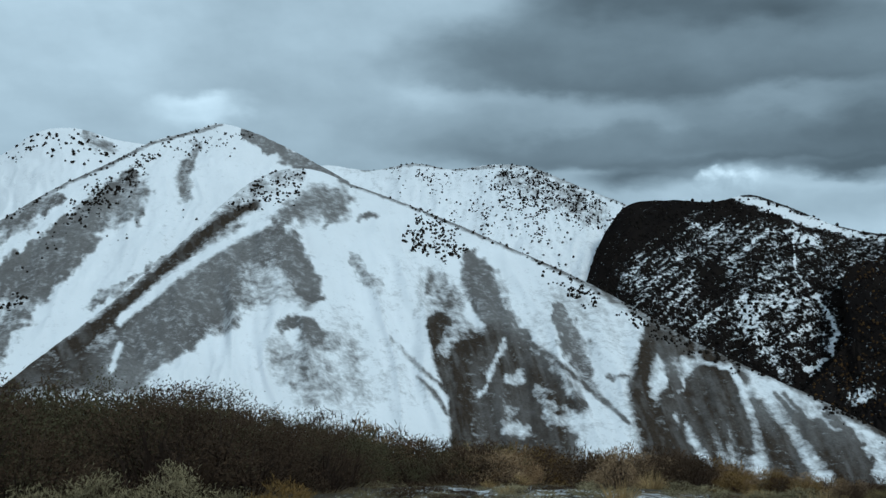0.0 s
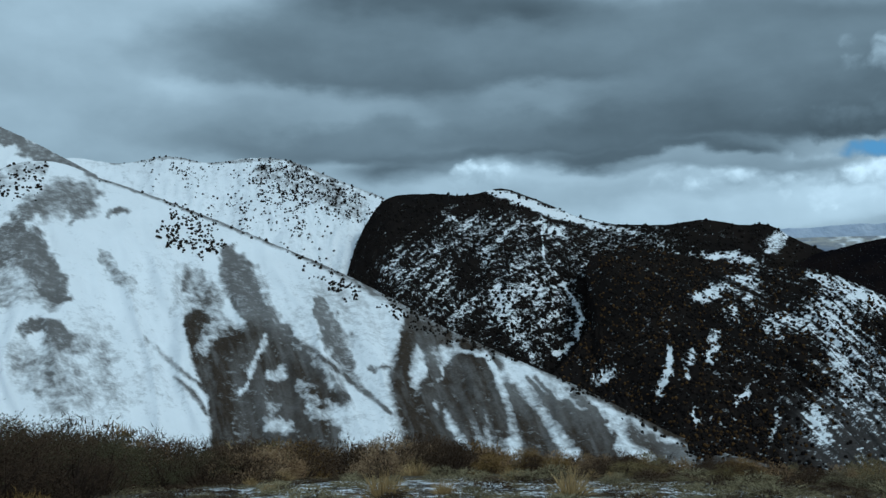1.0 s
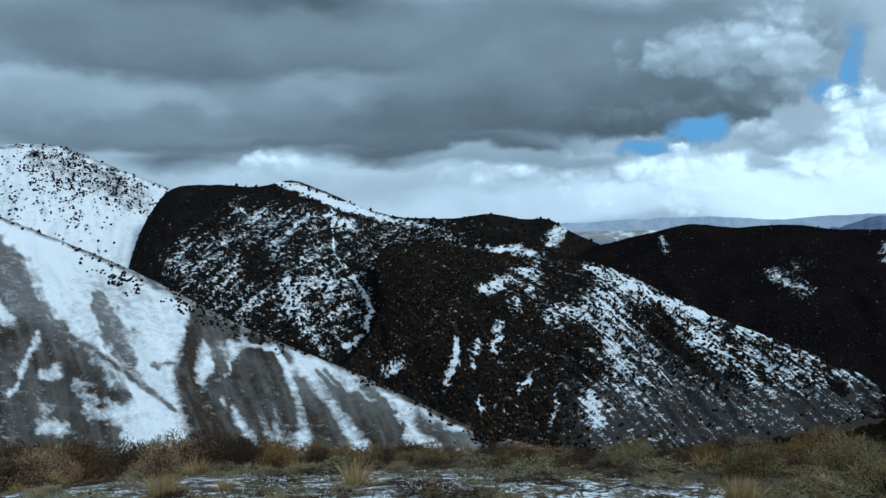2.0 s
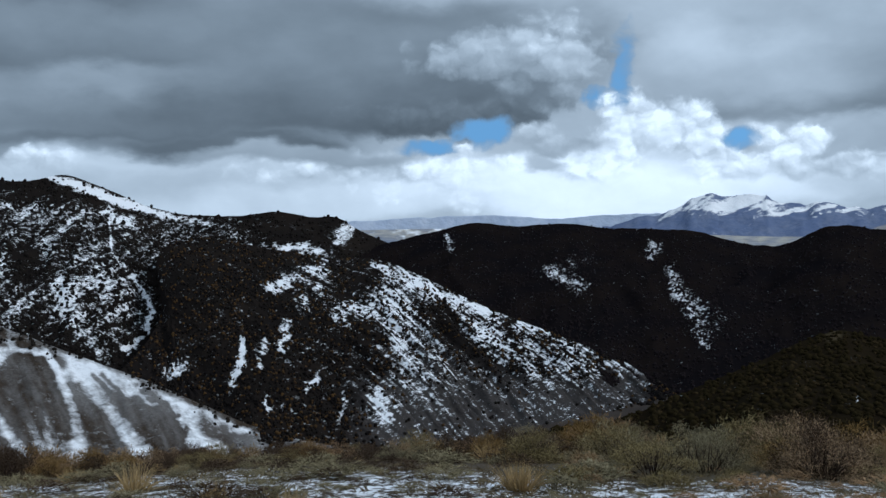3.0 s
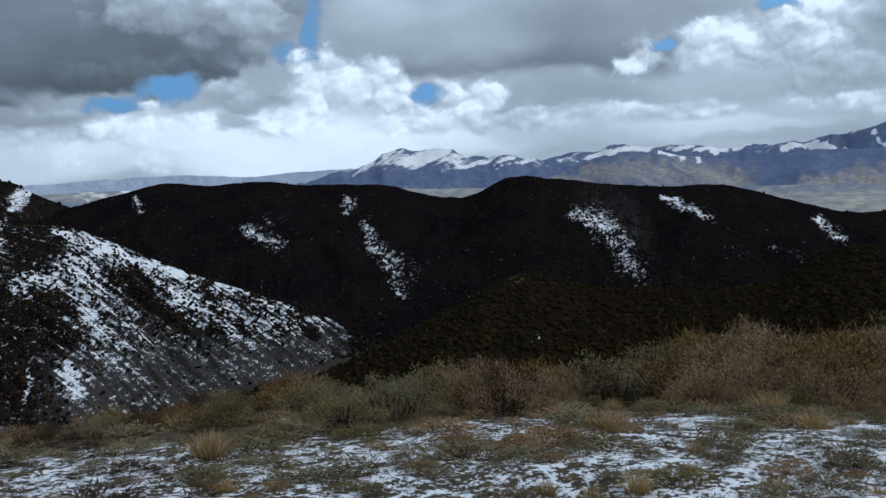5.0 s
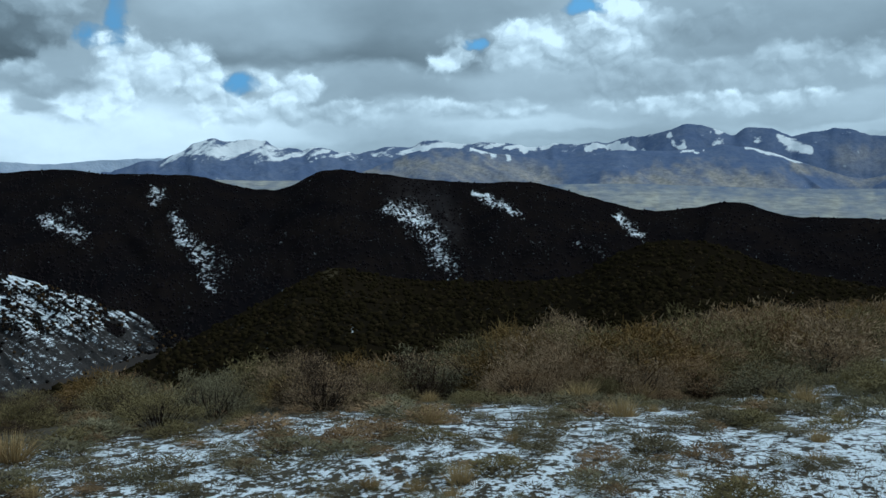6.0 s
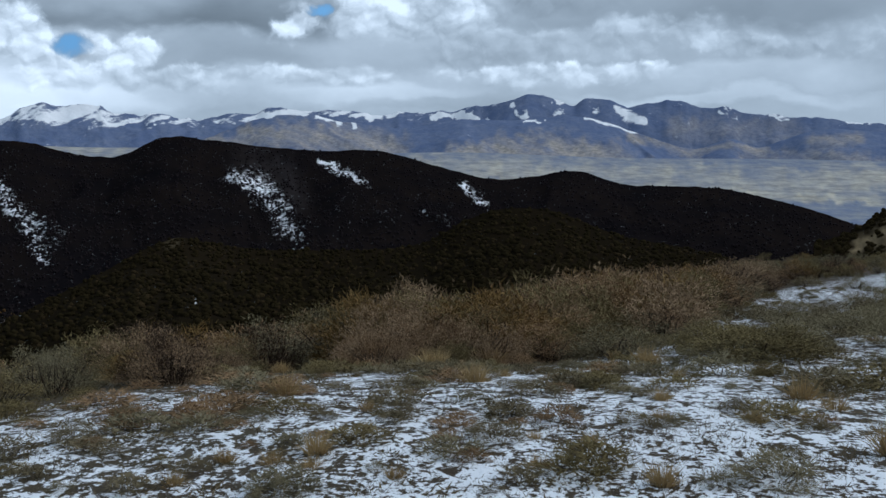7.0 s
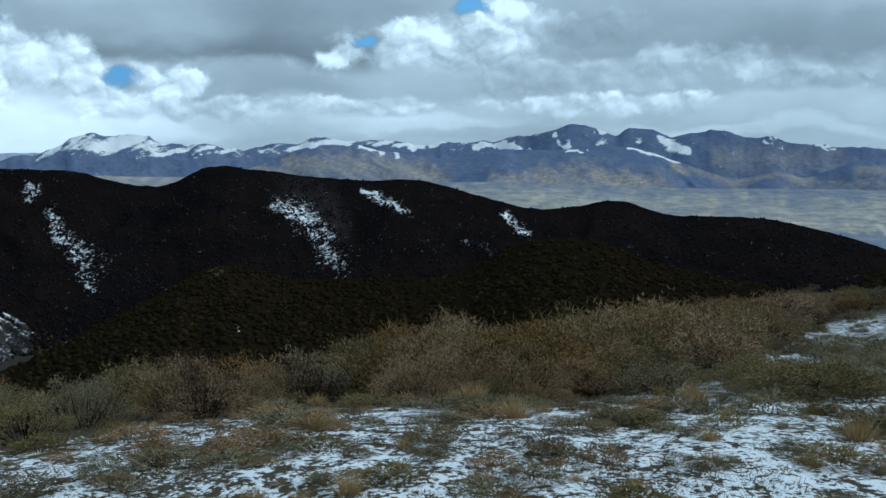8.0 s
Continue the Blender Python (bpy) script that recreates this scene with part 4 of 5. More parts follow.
spur = Hill("wooded_spur", crest=[(19.70, -7.61, 900), (21.16, -6.05, 960), (21.89, -4.46, 1030), (21.77, -2.85, 1090), (21.69, -1.57, 1130), (22.50, -0.67, 1150), (24.11, -0.46, 1160), (26.04, -0.77, 1150), (28.62, -1.24, 1140), (31.18, -1.64, 1130), (33.88, -1.75, 1110), (36.17, -2.64, 1080), (38.39, -3.74, 1050), (40.95, -4.88, 1020), (43.54, -5.88, 980), (46.45, -6.97, 940), (48.72, -7.94, 900), (50.65, -8.71, 860), (53.21, -9.54, 830)],
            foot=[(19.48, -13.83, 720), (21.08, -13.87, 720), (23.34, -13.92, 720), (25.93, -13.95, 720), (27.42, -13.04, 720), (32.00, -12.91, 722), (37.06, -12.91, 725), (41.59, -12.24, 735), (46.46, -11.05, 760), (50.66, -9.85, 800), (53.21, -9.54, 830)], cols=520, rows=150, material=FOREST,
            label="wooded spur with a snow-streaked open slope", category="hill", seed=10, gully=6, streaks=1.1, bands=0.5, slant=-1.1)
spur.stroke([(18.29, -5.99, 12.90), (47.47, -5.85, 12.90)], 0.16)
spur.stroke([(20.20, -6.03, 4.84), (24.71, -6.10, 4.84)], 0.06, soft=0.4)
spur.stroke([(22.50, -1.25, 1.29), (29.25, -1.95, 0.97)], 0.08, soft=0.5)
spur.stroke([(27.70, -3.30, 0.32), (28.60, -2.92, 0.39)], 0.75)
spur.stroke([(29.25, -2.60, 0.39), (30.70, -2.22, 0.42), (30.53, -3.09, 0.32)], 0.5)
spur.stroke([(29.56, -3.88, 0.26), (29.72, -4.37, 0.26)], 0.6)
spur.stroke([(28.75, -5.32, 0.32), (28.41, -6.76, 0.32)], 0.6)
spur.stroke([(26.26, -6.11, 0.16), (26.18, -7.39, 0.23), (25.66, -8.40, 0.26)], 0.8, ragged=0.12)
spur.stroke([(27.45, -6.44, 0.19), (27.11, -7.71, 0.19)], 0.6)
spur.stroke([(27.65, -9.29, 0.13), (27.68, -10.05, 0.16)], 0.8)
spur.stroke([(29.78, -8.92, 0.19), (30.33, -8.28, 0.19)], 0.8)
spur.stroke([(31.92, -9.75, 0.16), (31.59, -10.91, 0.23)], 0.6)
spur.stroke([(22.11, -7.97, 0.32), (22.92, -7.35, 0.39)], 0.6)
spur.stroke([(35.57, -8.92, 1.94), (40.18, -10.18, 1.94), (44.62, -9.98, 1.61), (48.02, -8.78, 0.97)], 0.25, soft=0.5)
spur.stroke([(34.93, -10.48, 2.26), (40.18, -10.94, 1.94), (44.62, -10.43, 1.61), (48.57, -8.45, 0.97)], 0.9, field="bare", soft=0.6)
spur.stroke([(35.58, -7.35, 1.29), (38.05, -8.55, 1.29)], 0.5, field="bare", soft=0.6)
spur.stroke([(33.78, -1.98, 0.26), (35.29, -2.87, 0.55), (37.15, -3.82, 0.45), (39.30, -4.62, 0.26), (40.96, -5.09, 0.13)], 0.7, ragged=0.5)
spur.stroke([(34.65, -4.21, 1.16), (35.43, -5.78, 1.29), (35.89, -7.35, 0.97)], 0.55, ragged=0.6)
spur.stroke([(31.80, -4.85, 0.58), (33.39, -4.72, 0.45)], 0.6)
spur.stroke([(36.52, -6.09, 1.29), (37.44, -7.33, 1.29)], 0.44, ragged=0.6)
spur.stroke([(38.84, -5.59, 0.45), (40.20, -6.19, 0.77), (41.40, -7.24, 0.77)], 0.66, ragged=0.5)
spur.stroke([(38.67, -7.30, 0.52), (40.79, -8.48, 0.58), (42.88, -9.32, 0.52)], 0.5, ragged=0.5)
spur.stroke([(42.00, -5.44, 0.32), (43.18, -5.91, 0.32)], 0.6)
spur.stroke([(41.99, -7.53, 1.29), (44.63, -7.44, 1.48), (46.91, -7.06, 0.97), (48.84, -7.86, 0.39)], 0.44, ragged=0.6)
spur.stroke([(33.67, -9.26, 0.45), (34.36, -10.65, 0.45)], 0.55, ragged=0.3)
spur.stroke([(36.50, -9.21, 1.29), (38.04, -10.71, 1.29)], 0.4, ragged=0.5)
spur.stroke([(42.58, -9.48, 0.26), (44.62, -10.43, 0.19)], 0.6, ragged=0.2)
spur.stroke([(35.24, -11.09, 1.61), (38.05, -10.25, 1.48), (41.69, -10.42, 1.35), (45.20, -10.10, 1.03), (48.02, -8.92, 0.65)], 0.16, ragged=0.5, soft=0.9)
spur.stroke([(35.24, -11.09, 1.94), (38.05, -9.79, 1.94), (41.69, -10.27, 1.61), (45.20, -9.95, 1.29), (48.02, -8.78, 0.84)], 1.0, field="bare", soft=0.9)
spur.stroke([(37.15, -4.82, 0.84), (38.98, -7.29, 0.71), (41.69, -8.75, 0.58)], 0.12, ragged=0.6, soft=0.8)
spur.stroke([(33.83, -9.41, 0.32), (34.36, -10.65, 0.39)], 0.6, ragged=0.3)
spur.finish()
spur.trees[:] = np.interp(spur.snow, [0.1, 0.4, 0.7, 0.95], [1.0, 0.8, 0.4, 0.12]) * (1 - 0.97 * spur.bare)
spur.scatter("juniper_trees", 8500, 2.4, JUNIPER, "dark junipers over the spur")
spur.scatter("russet_scrub", 3500, 2.2, RUSSET, "russet brush between the junipers of the spur")

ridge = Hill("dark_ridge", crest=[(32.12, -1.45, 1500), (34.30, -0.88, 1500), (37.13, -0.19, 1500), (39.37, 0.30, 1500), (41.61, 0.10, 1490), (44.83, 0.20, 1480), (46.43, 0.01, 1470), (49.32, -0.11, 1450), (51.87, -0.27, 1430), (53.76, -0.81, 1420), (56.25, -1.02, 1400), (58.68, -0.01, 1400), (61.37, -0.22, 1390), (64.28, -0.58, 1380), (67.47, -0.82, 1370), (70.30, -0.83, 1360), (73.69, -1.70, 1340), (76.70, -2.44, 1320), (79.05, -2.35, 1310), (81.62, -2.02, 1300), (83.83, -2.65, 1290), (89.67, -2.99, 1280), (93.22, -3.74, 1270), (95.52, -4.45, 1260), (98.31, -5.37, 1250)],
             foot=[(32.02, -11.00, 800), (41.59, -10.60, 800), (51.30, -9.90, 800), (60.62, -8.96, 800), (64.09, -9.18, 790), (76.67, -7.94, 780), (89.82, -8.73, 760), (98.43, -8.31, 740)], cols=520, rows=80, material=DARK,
             label="long wooded ridge tinted dark for cloud shadow, with thin snow patches", category="hill", seed=11, gully=8, pitch=70, jag=1.2, streaks=0.3, bands=0.6)
ridge.stroke([(32.10, -3.18, 9.68), (66.29, -2.99, 9.68), (98.35, -6.25, 9.68)], -0.45)
ridge.stroke([(37.86, -0.60, 0.35), (38.02, -1.11, 0.35)], 0.54, soft=0.9, ragged=0.4)
ridge.stroke([(43.70, -2.44, 0.58), (44.67, -2.92, 0.68), (45.67, -3.43, 0.43)], 0.46, soft=0.9, ragged=0.4)
ridge.stroke([(49.49, -1.04, 0.43), (49.20, -1.62, 0.43)], 0.54, soft=0.9, ragged=0.4)
ridge.stroke([(44.83, -1.95, 0.48), (45.80, -1.79, 0.39)], 0.25, soft=0.9, ragged=0.4)
ridge.stroke([(50.29, -2.42, 0.43), (51.10, -4.01, 0.78), (51.97, -4.80, 0.87), (52.23, -6.39, 0.58)], 0.46, soft=0.9, ragged=0.4)
ridge.stroke([(52.86, -5.11, 0.78), (53.64, -4.94, 0.39)], 0.25, soft=0.9, ragged=0.4)
ridge.stroke([(62.28, -2.15, 0.68), (63.45, -2.44, 0.98), (64.62, -3.93, 1.16), (65.64, -5.56, 1.06)], 0.48, soft=0.9, ragged=0.4)
ridge.stroke([(63.43, -1.53, 0.98), (64.87, -2.11, 0.98), (65.74, -3.60, 0.68)], 0.5, field="bare", soft=0.8)
ridge.stroke([(66.98, -1.23, 0.24), (68.40, -2.03, 0.52), (69.90, -2.63, 0.29)], 0.62, soft=0.9, ragged=0.4)
ridge.stroke([(75.20, -2.66, 0.29), (75.95, -3.45, 0.39), (76.69, -4.23, 0.24)], 0.56, soft=0.9, ragged=0.4)
ridge.stroke([(73.05, -4.20, 0.58), (74.42, -4.90, 0.43)], 0.23, soft=0.9, ragged=0.4)
ridge.stroke([(70.57, -3.85, 1.16), (71.50, -4.81, 0.98)], 0.07, soft=0.9, ragged=0.4)
ridge.finish()
ridge.trees[:] = np.interp(ridge.snow, [0.1, 0.4, 0.7], [1.0, 0.95, 0.7])
ridge.scatter("woodland", 14000, 2.4, SHADED, "dense woodland tinted dark for cloud shadow on the ridge")
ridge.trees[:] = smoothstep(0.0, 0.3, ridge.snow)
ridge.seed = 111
ridge.scatter("juniper_trees", 1500, 2.4, SHADED, "junipers tinted dark for cloud shadow in the snow patches of the ridge")

brush_hill = Hill("brushy_hill", crest=[(40.35, -12.23, 250), (44.86, -11.13, 270), (47.96, -10.50, 280), (51.16, -9.12, 300), (54.41, -7.65, 320), (57.68, -6.00, 340), (58.99, -5.56, 350), (60.93, -5.90, 350), (64.15, -6.33, 350), (67.36, -6.45, 350), (70.53, -6.42, 355), (73.03, -6.05, 360), (75.18, -4.91, 365), (77.88, -4.11, 370), (80.20, -4.28, 370), (84.11, -5.66, 365), (87.94, -6.29, 360), (93.35, -7.67, 350)],
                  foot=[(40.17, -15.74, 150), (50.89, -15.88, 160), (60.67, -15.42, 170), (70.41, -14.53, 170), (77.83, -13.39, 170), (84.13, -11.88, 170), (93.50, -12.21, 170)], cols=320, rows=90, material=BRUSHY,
                  label="low rounded hill covered in dark green brush", category="hill", seed=12, gully=1.5, pitch=30, rough=0.8, drop=40, back=80, jag=0.3)
brush_hill.stroke([(58.82, -5.85, 0.32), (59.06, -5.59, 0.26)], 0.45, field="bare")
brush_hill.stroke([(55.01, -8.92, 1.94), (60.87, -7.83, 1.94)], 0.02, field="bare", soft=1)
for line in ([(59.99, -8.78, 0.05), (60.07, -9.22, 0.05)], [(58.73, -10.06, 0.05), (58.81, -10.28, 0.05)], [(67.77, -7.88, 0.05), (67.83, -8.10, 0.05)]):
    brush_hill.stroke(line, 0.5, ragged=0.1)
brush_hill.finish()
brush_hill.trees[:] = np.where(brush_hill.snow > 0.4, 0.0, 1.0)
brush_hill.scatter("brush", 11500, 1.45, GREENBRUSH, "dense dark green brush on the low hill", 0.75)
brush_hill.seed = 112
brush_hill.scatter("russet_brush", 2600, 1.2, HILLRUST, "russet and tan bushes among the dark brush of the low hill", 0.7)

side_hill = Hill("wooded_hill", crest=[(94.44, -5.81, 640), (96.11, -5.21, 650), (97.98, -3.91, 680), (100.05, -2.70, 700), (102.80, -1.80, 720)],
                 foot=[(94.49, -7.32, 420), (98.16, -8.33, 420), (103.17, -9.13, 420)], cols=120, rows=60, material=BRUSHY,
                 label="dark wooded hillside with pale rock outcrops", category="hill", seed=13, gully=2, rough=1)
side_hill.stroke([(96.56, -6.03, 0.26), (97.36, -5.56, 0.39), (98.16, -5.14, 0.58)], 0.7, field="bare", soft=0.9)
side_hill.finish()
side_hill.trees[:] = 1 - side_hill.bare
side_hill.scatter("woodland", 1600, 2.6, GREENBRUSH, "dark trees on the hillside", 0.9)

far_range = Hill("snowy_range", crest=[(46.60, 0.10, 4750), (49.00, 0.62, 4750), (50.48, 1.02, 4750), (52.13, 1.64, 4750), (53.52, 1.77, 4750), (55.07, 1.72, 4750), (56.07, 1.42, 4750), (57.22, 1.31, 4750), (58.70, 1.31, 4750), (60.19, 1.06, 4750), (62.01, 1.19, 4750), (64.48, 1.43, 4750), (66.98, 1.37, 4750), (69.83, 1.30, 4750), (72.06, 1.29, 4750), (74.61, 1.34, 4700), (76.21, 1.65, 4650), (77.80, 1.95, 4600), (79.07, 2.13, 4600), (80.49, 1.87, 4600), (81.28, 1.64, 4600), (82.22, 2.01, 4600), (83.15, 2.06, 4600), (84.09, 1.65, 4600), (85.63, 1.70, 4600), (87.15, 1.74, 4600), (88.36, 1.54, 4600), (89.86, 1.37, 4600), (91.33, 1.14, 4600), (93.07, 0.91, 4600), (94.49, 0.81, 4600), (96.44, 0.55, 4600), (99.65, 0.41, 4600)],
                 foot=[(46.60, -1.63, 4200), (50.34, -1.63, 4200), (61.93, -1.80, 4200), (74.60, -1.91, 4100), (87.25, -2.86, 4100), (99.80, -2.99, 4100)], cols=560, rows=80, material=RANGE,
                 label="distant mountain range coloured haze-blue, with snowy crests", category="mountain range", seed=14, streaks=2.3, bands=0.4, gully=40, pitch=420, rough=24, jag=19, drop=60, back=80, slant=0.9)
far_range.stroke([(49.93, 0.94, 0.45), (52.11, 1.29, 0.52), (54.91, 1.30, 0.58), (56.92, 0.94, 0.45), (58.69, 1.06, 0.32)], 0.6, soft=0.8, ragged=0.5)
far_range.stroke([(59.28, 0.88, 0.19), (60.78, 0.82, 0.26), (63.55, 1.12, 0.26), (66.98, 1.31, 0.23), (71.42, 1.17, 0.23), (74.29, 1.15, 0.16)], 0.62, soft=0.6, ragged=0.3)
far_range.stroke([(74.61, 1.09, 0.19), (76.53, 0.89, 0.16)], 0.62, soft=0.6)
far_range.stroke([(78.12, 1.57, 0.19), (78.50, 1.10, 0.26)], 0.6, soft=0.7)
far_range.stroke([(80.59, 1.74, 0.19), (80.50, 1.37, 0.16)], 0.6, soft=0.7)
far_range.stroke([(82.54, 1.66, 0.13), (82.73, 1.23, 0.19)], 0.62, soft=0.7)
far_range.stroke([(83.78, 1.47, 0.16), (84.41, 1.09, 0.35), (85.34, 0.71, 0.16)], 0.95, ragged=0.1)
far_range.stroke([(89.56, 1.28, 0.13), (90.31, 0.97, 0.13)], 0.8)
far_range.stroke([(92.21, 1.01, 0.10), (93.07, 0.82, 0.13)], 0.7)
far_range.stroke([(95.89, 0.68, 0.10), (97.74, 0.60, 0.10)], 0.5)
far_range.stroke([(87.18, 0.26, 0.65), (93.09, 0.22, 0.65)], 0.3, field="bare", soft=0.8)
far_range.finish()
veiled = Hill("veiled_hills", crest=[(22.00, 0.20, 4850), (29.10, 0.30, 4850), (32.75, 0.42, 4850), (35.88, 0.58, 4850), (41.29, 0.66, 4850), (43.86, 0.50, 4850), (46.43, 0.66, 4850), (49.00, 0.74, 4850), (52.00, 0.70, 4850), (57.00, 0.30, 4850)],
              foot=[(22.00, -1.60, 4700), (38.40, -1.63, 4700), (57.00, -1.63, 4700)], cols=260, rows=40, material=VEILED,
              label="distant hills paled in colour for the haze of a snow shower", category="hill", seed=18, streaks=0.3, bands=0.3, gully=10, pitch=300, rough=6, jag=5, drop=60, back=80)
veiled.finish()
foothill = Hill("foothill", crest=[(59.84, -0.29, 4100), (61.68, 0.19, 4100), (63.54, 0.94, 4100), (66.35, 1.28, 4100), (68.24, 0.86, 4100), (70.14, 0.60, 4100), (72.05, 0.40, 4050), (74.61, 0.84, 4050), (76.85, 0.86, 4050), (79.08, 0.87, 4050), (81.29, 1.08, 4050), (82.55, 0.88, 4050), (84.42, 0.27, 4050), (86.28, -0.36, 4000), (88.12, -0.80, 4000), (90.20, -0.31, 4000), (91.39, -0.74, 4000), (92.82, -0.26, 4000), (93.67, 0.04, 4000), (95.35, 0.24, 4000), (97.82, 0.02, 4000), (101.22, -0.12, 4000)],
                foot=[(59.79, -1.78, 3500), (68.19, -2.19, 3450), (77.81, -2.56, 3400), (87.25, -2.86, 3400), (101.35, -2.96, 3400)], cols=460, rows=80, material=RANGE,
                label="foothill ridge coloured blue for haze and cloud shadow, with tan lower slopes", category="hill", seed=15, streaks=1.4, bands=0.4, gully=38, pitch=380, rough=18, jag=5, drop=60, back=120, slant=-0.9)
foothill.stroke([(63.70, 1.12, 0.16), (65.10, 1.28, 0.16), (66.51, 1.34, 0.13)], 0.9, ragged=0.15)
foothill.stroke([(66.98, 1.12, 0.13), (68.08, 0.93, 0.26), (68.23, 0.67, 0.16)], 0.85, ragged=0.15)
foothill.stroke([(69.03, 0.92, 0.13), (69.12, 0.48, 0.13)], 0.8, ragged=0.1)
foothill.stroke([(69.83, 1.11, 0.13), (72.06, 1.04, 0.16)], 0.85, ragged=0.15)
foothill.stroke([(78.76, 0.81, 0.10), (79.71, 0.87, 0.10)], 0.8)
foothill.stroke([(82.08, 0.95, 0.10), (83.49, 0.59, 0.13), (84.73, 0.21, 0.13), (86.58, 0.26, 0.10)], 0.9, ragged=0.1)
# tan where sun reaches the slope; the blue around it stands for cloud shadow
foothill.stroke([(61.36, -0.24, 0.39), (65.07, 0.05, 0.65), (68.85, -0.28, 0.84), (71.40, -0.68, 0.65)], 0.55, field="bare", soft=0.8, ragged=0.6)
foothill.stroke([(74.61, -1.11, 0.52), (77.81, -0.71, 0.65), (80.99, -0.97, 0.77), (84.14, -1.45, 0.71)], 0.6, field="bare", soft=0.8, ragged=0.7)
foothill.stroke([(84.74, -0.04, 0.26), (87.82, -1.05, 0.26), (89.91, -0.62, 0.19), (91.68, -0.98, 0.26)], 0.6, field="bare", soft=0.8, ragged=0.3)
foothill.stroke([(94.25, -0.38, 0.32), (96.47, -0.27, 0.26)], 0.5, field="bare", soft=0.8, ragged=0.3)
foothill.stroke([(90.23, -1.45, 0.32), (95.40, -1.28, 0.45), (97.62, -1.86, 0.45)], 0.4, field="bare", soft=0.8, ragged=0.6)
foothill.stroke([(59.79, -1.60, 0.55), (68.19, -1.95, 0.6), (77.81, -2.25, 0.65), (87.25, -2.55, 0.65), (101.35, -2.60, 0.6)], 0.55, field="bare", soft=0.9, ragged=0.8)
foothill.finish()
valley = Hill("valley_plain", crest=[(26.14, -0.34, 3900), (32.75, -0.09, 3900), (38.41, -0.03, 3900), (48.04, -0.21, 3900), (54.39, -0.52, 3900), (58.93, -0.59, 3700), (68.21, -0.98, 3600), (74.61, -0.95, 3500), (84.14, -1.29, 3500), (93.14, -1.35, 3500), (101.28, -1.54, 3500)],
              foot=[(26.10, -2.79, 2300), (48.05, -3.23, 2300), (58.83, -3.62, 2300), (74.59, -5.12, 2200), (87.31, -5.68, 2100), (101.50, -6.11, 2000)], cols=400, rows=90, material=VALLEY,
              label="pale tan valley floor with cloud shadow bands in its colour", category="valley", seed=16, gully=1, pitch=400, rough=1, jag=0.5, drop=30, back=100)
# bands of sunlit tan, leaving the painted cloud shadow between them
valley.stroke([(77.81, -2.24, 0.26), (87.24, -2.29, 0.23), (96.02, -2.76, 0.23)], 0.8, field="bare", soft=0.7, ragged=0.4)
valley.stroke([(84.16, -2.87, 0.19), (90.27, -3.14, 0.23), (97.69, -3.50, 0.26)], 0.8, field="bare", soft=0.7, ragged=0.4)
valley.stroke([(91.71, -1.90, 0.19), (96.00, -2.23, 0.23), (98.71, -2.14, 0.19)], 0.7, field="bare", soft=0.7, ragged=0.4)
valley.stroke([(54.54, -0.80, 0.26), (57.44, -0.77, 0.26)], 0.7, field="bare", soft=0.7, ragged=0.4)
valley.stroke([(32.75, -0.22, 0.32), (57.48, -0.70, 0.45)], 0.6, field="bare", soft=0.7, ragged=0.4)
# snow layer used to whiten this end of the plain as haze
valley.stroke([(26.14, -0.40, 0.45), (32.75, -0.28, 0.45), (48.04, -0.27, 0.45)], 0.45, soft=0.9, ragged=0.2)
valley.stroke([(58.93, -1.10, 0.5), (68.21, -1.60, 0.6), (77.81, -2.05, 0.7), (87.25, -2.40, 0.7), (101.28, -2.50, 0.7)], 0.55, field="bare", soft=0.9, ragged=0.8)
valley.finish()


# ---------------------------------------------------------------- ground
SKYLINE_AZ = [-45, -23, -18, -15, -9.7, -5.3, -2.7, 0.5, 7, 11, 16, 22, 33, 38, 45, 50, 55, 61, 66, 68, 71, 78, 84, 90, 98, 115]
SKYLINE_EL = [-4.8, -4.8, -5.3, -6.2, -8.1, -8.9, -9.6, -10.2, -10.7, -10.2, -11.3, -11.5, -11.7, -11.2, -10.5, -10.2, -9.5, -9.5, -9.2, -8.5, -7.7, -7.35, -6.25, -5.6, -5.9, -5.8]


def brush_top(az):
    """The elevation angle up to which the brush on the near slope stands against the hills."""
    return np.interp(az, SKYLINE_AZ, SKYLINE_EL)


def ground_height(x, y):
    r, az = np.hypot(x, y), np.degrees(np.arctan2(x, y))
    fall = np.interp(az, [-180, -90, -45, -24, -12, 0, 62, 70, 80, 88, 98, 115, 180],
                     [0.05, 0.05, 0.15, 0.17, 0.2, 0.245, 0.245, 0.21, 0.185, 0.115, 0.095, 0.09, 0.05])
    turn = 4 + fall / 0.044
    z = -0.022 * np.clip(np.minimum(r, turn) - 4, 0, None) ** 2 - fall * np.clip(r - turn, 0, None)
    z -= 0.12 * np.clip(r - 48, 0, None)
    z = np.maximum(z, np.interp(az, [-180, 18, 30, 36, 44, 50, 60, 90, 180], [-152, -154, -163, -161, -147, -135, -126, -120, -152]) - 0.05 * np.clip(r - 950, 0, None))
    return z + (0.06 * (fbm(x / 1.2 + 500, y / 1.2 + 500, 4, 3) - 0.5) + 0.02 * (fbm(x * 5 + 500, y * 5 + 500, 2, 8) - 0.5)) * smoothstep(1, 3, r)


# bearing and distance of the edge at which the snowy bench gives way to brush
EDGE_AZ = [-180, -60, -10, -2, 10, 22, 40, 50, 58, 63, 70, 74, 78, 84, 87, 90, 92, 95, 100, 180]
EDGE = [28, 9, 7, 10, 9.6, 8.4, 7.6, 7.0, 7.6, 8.6, 9.0, 9.0, 9.0, 11.0, 12.6, 17.0, 24, 29, 38, 42]


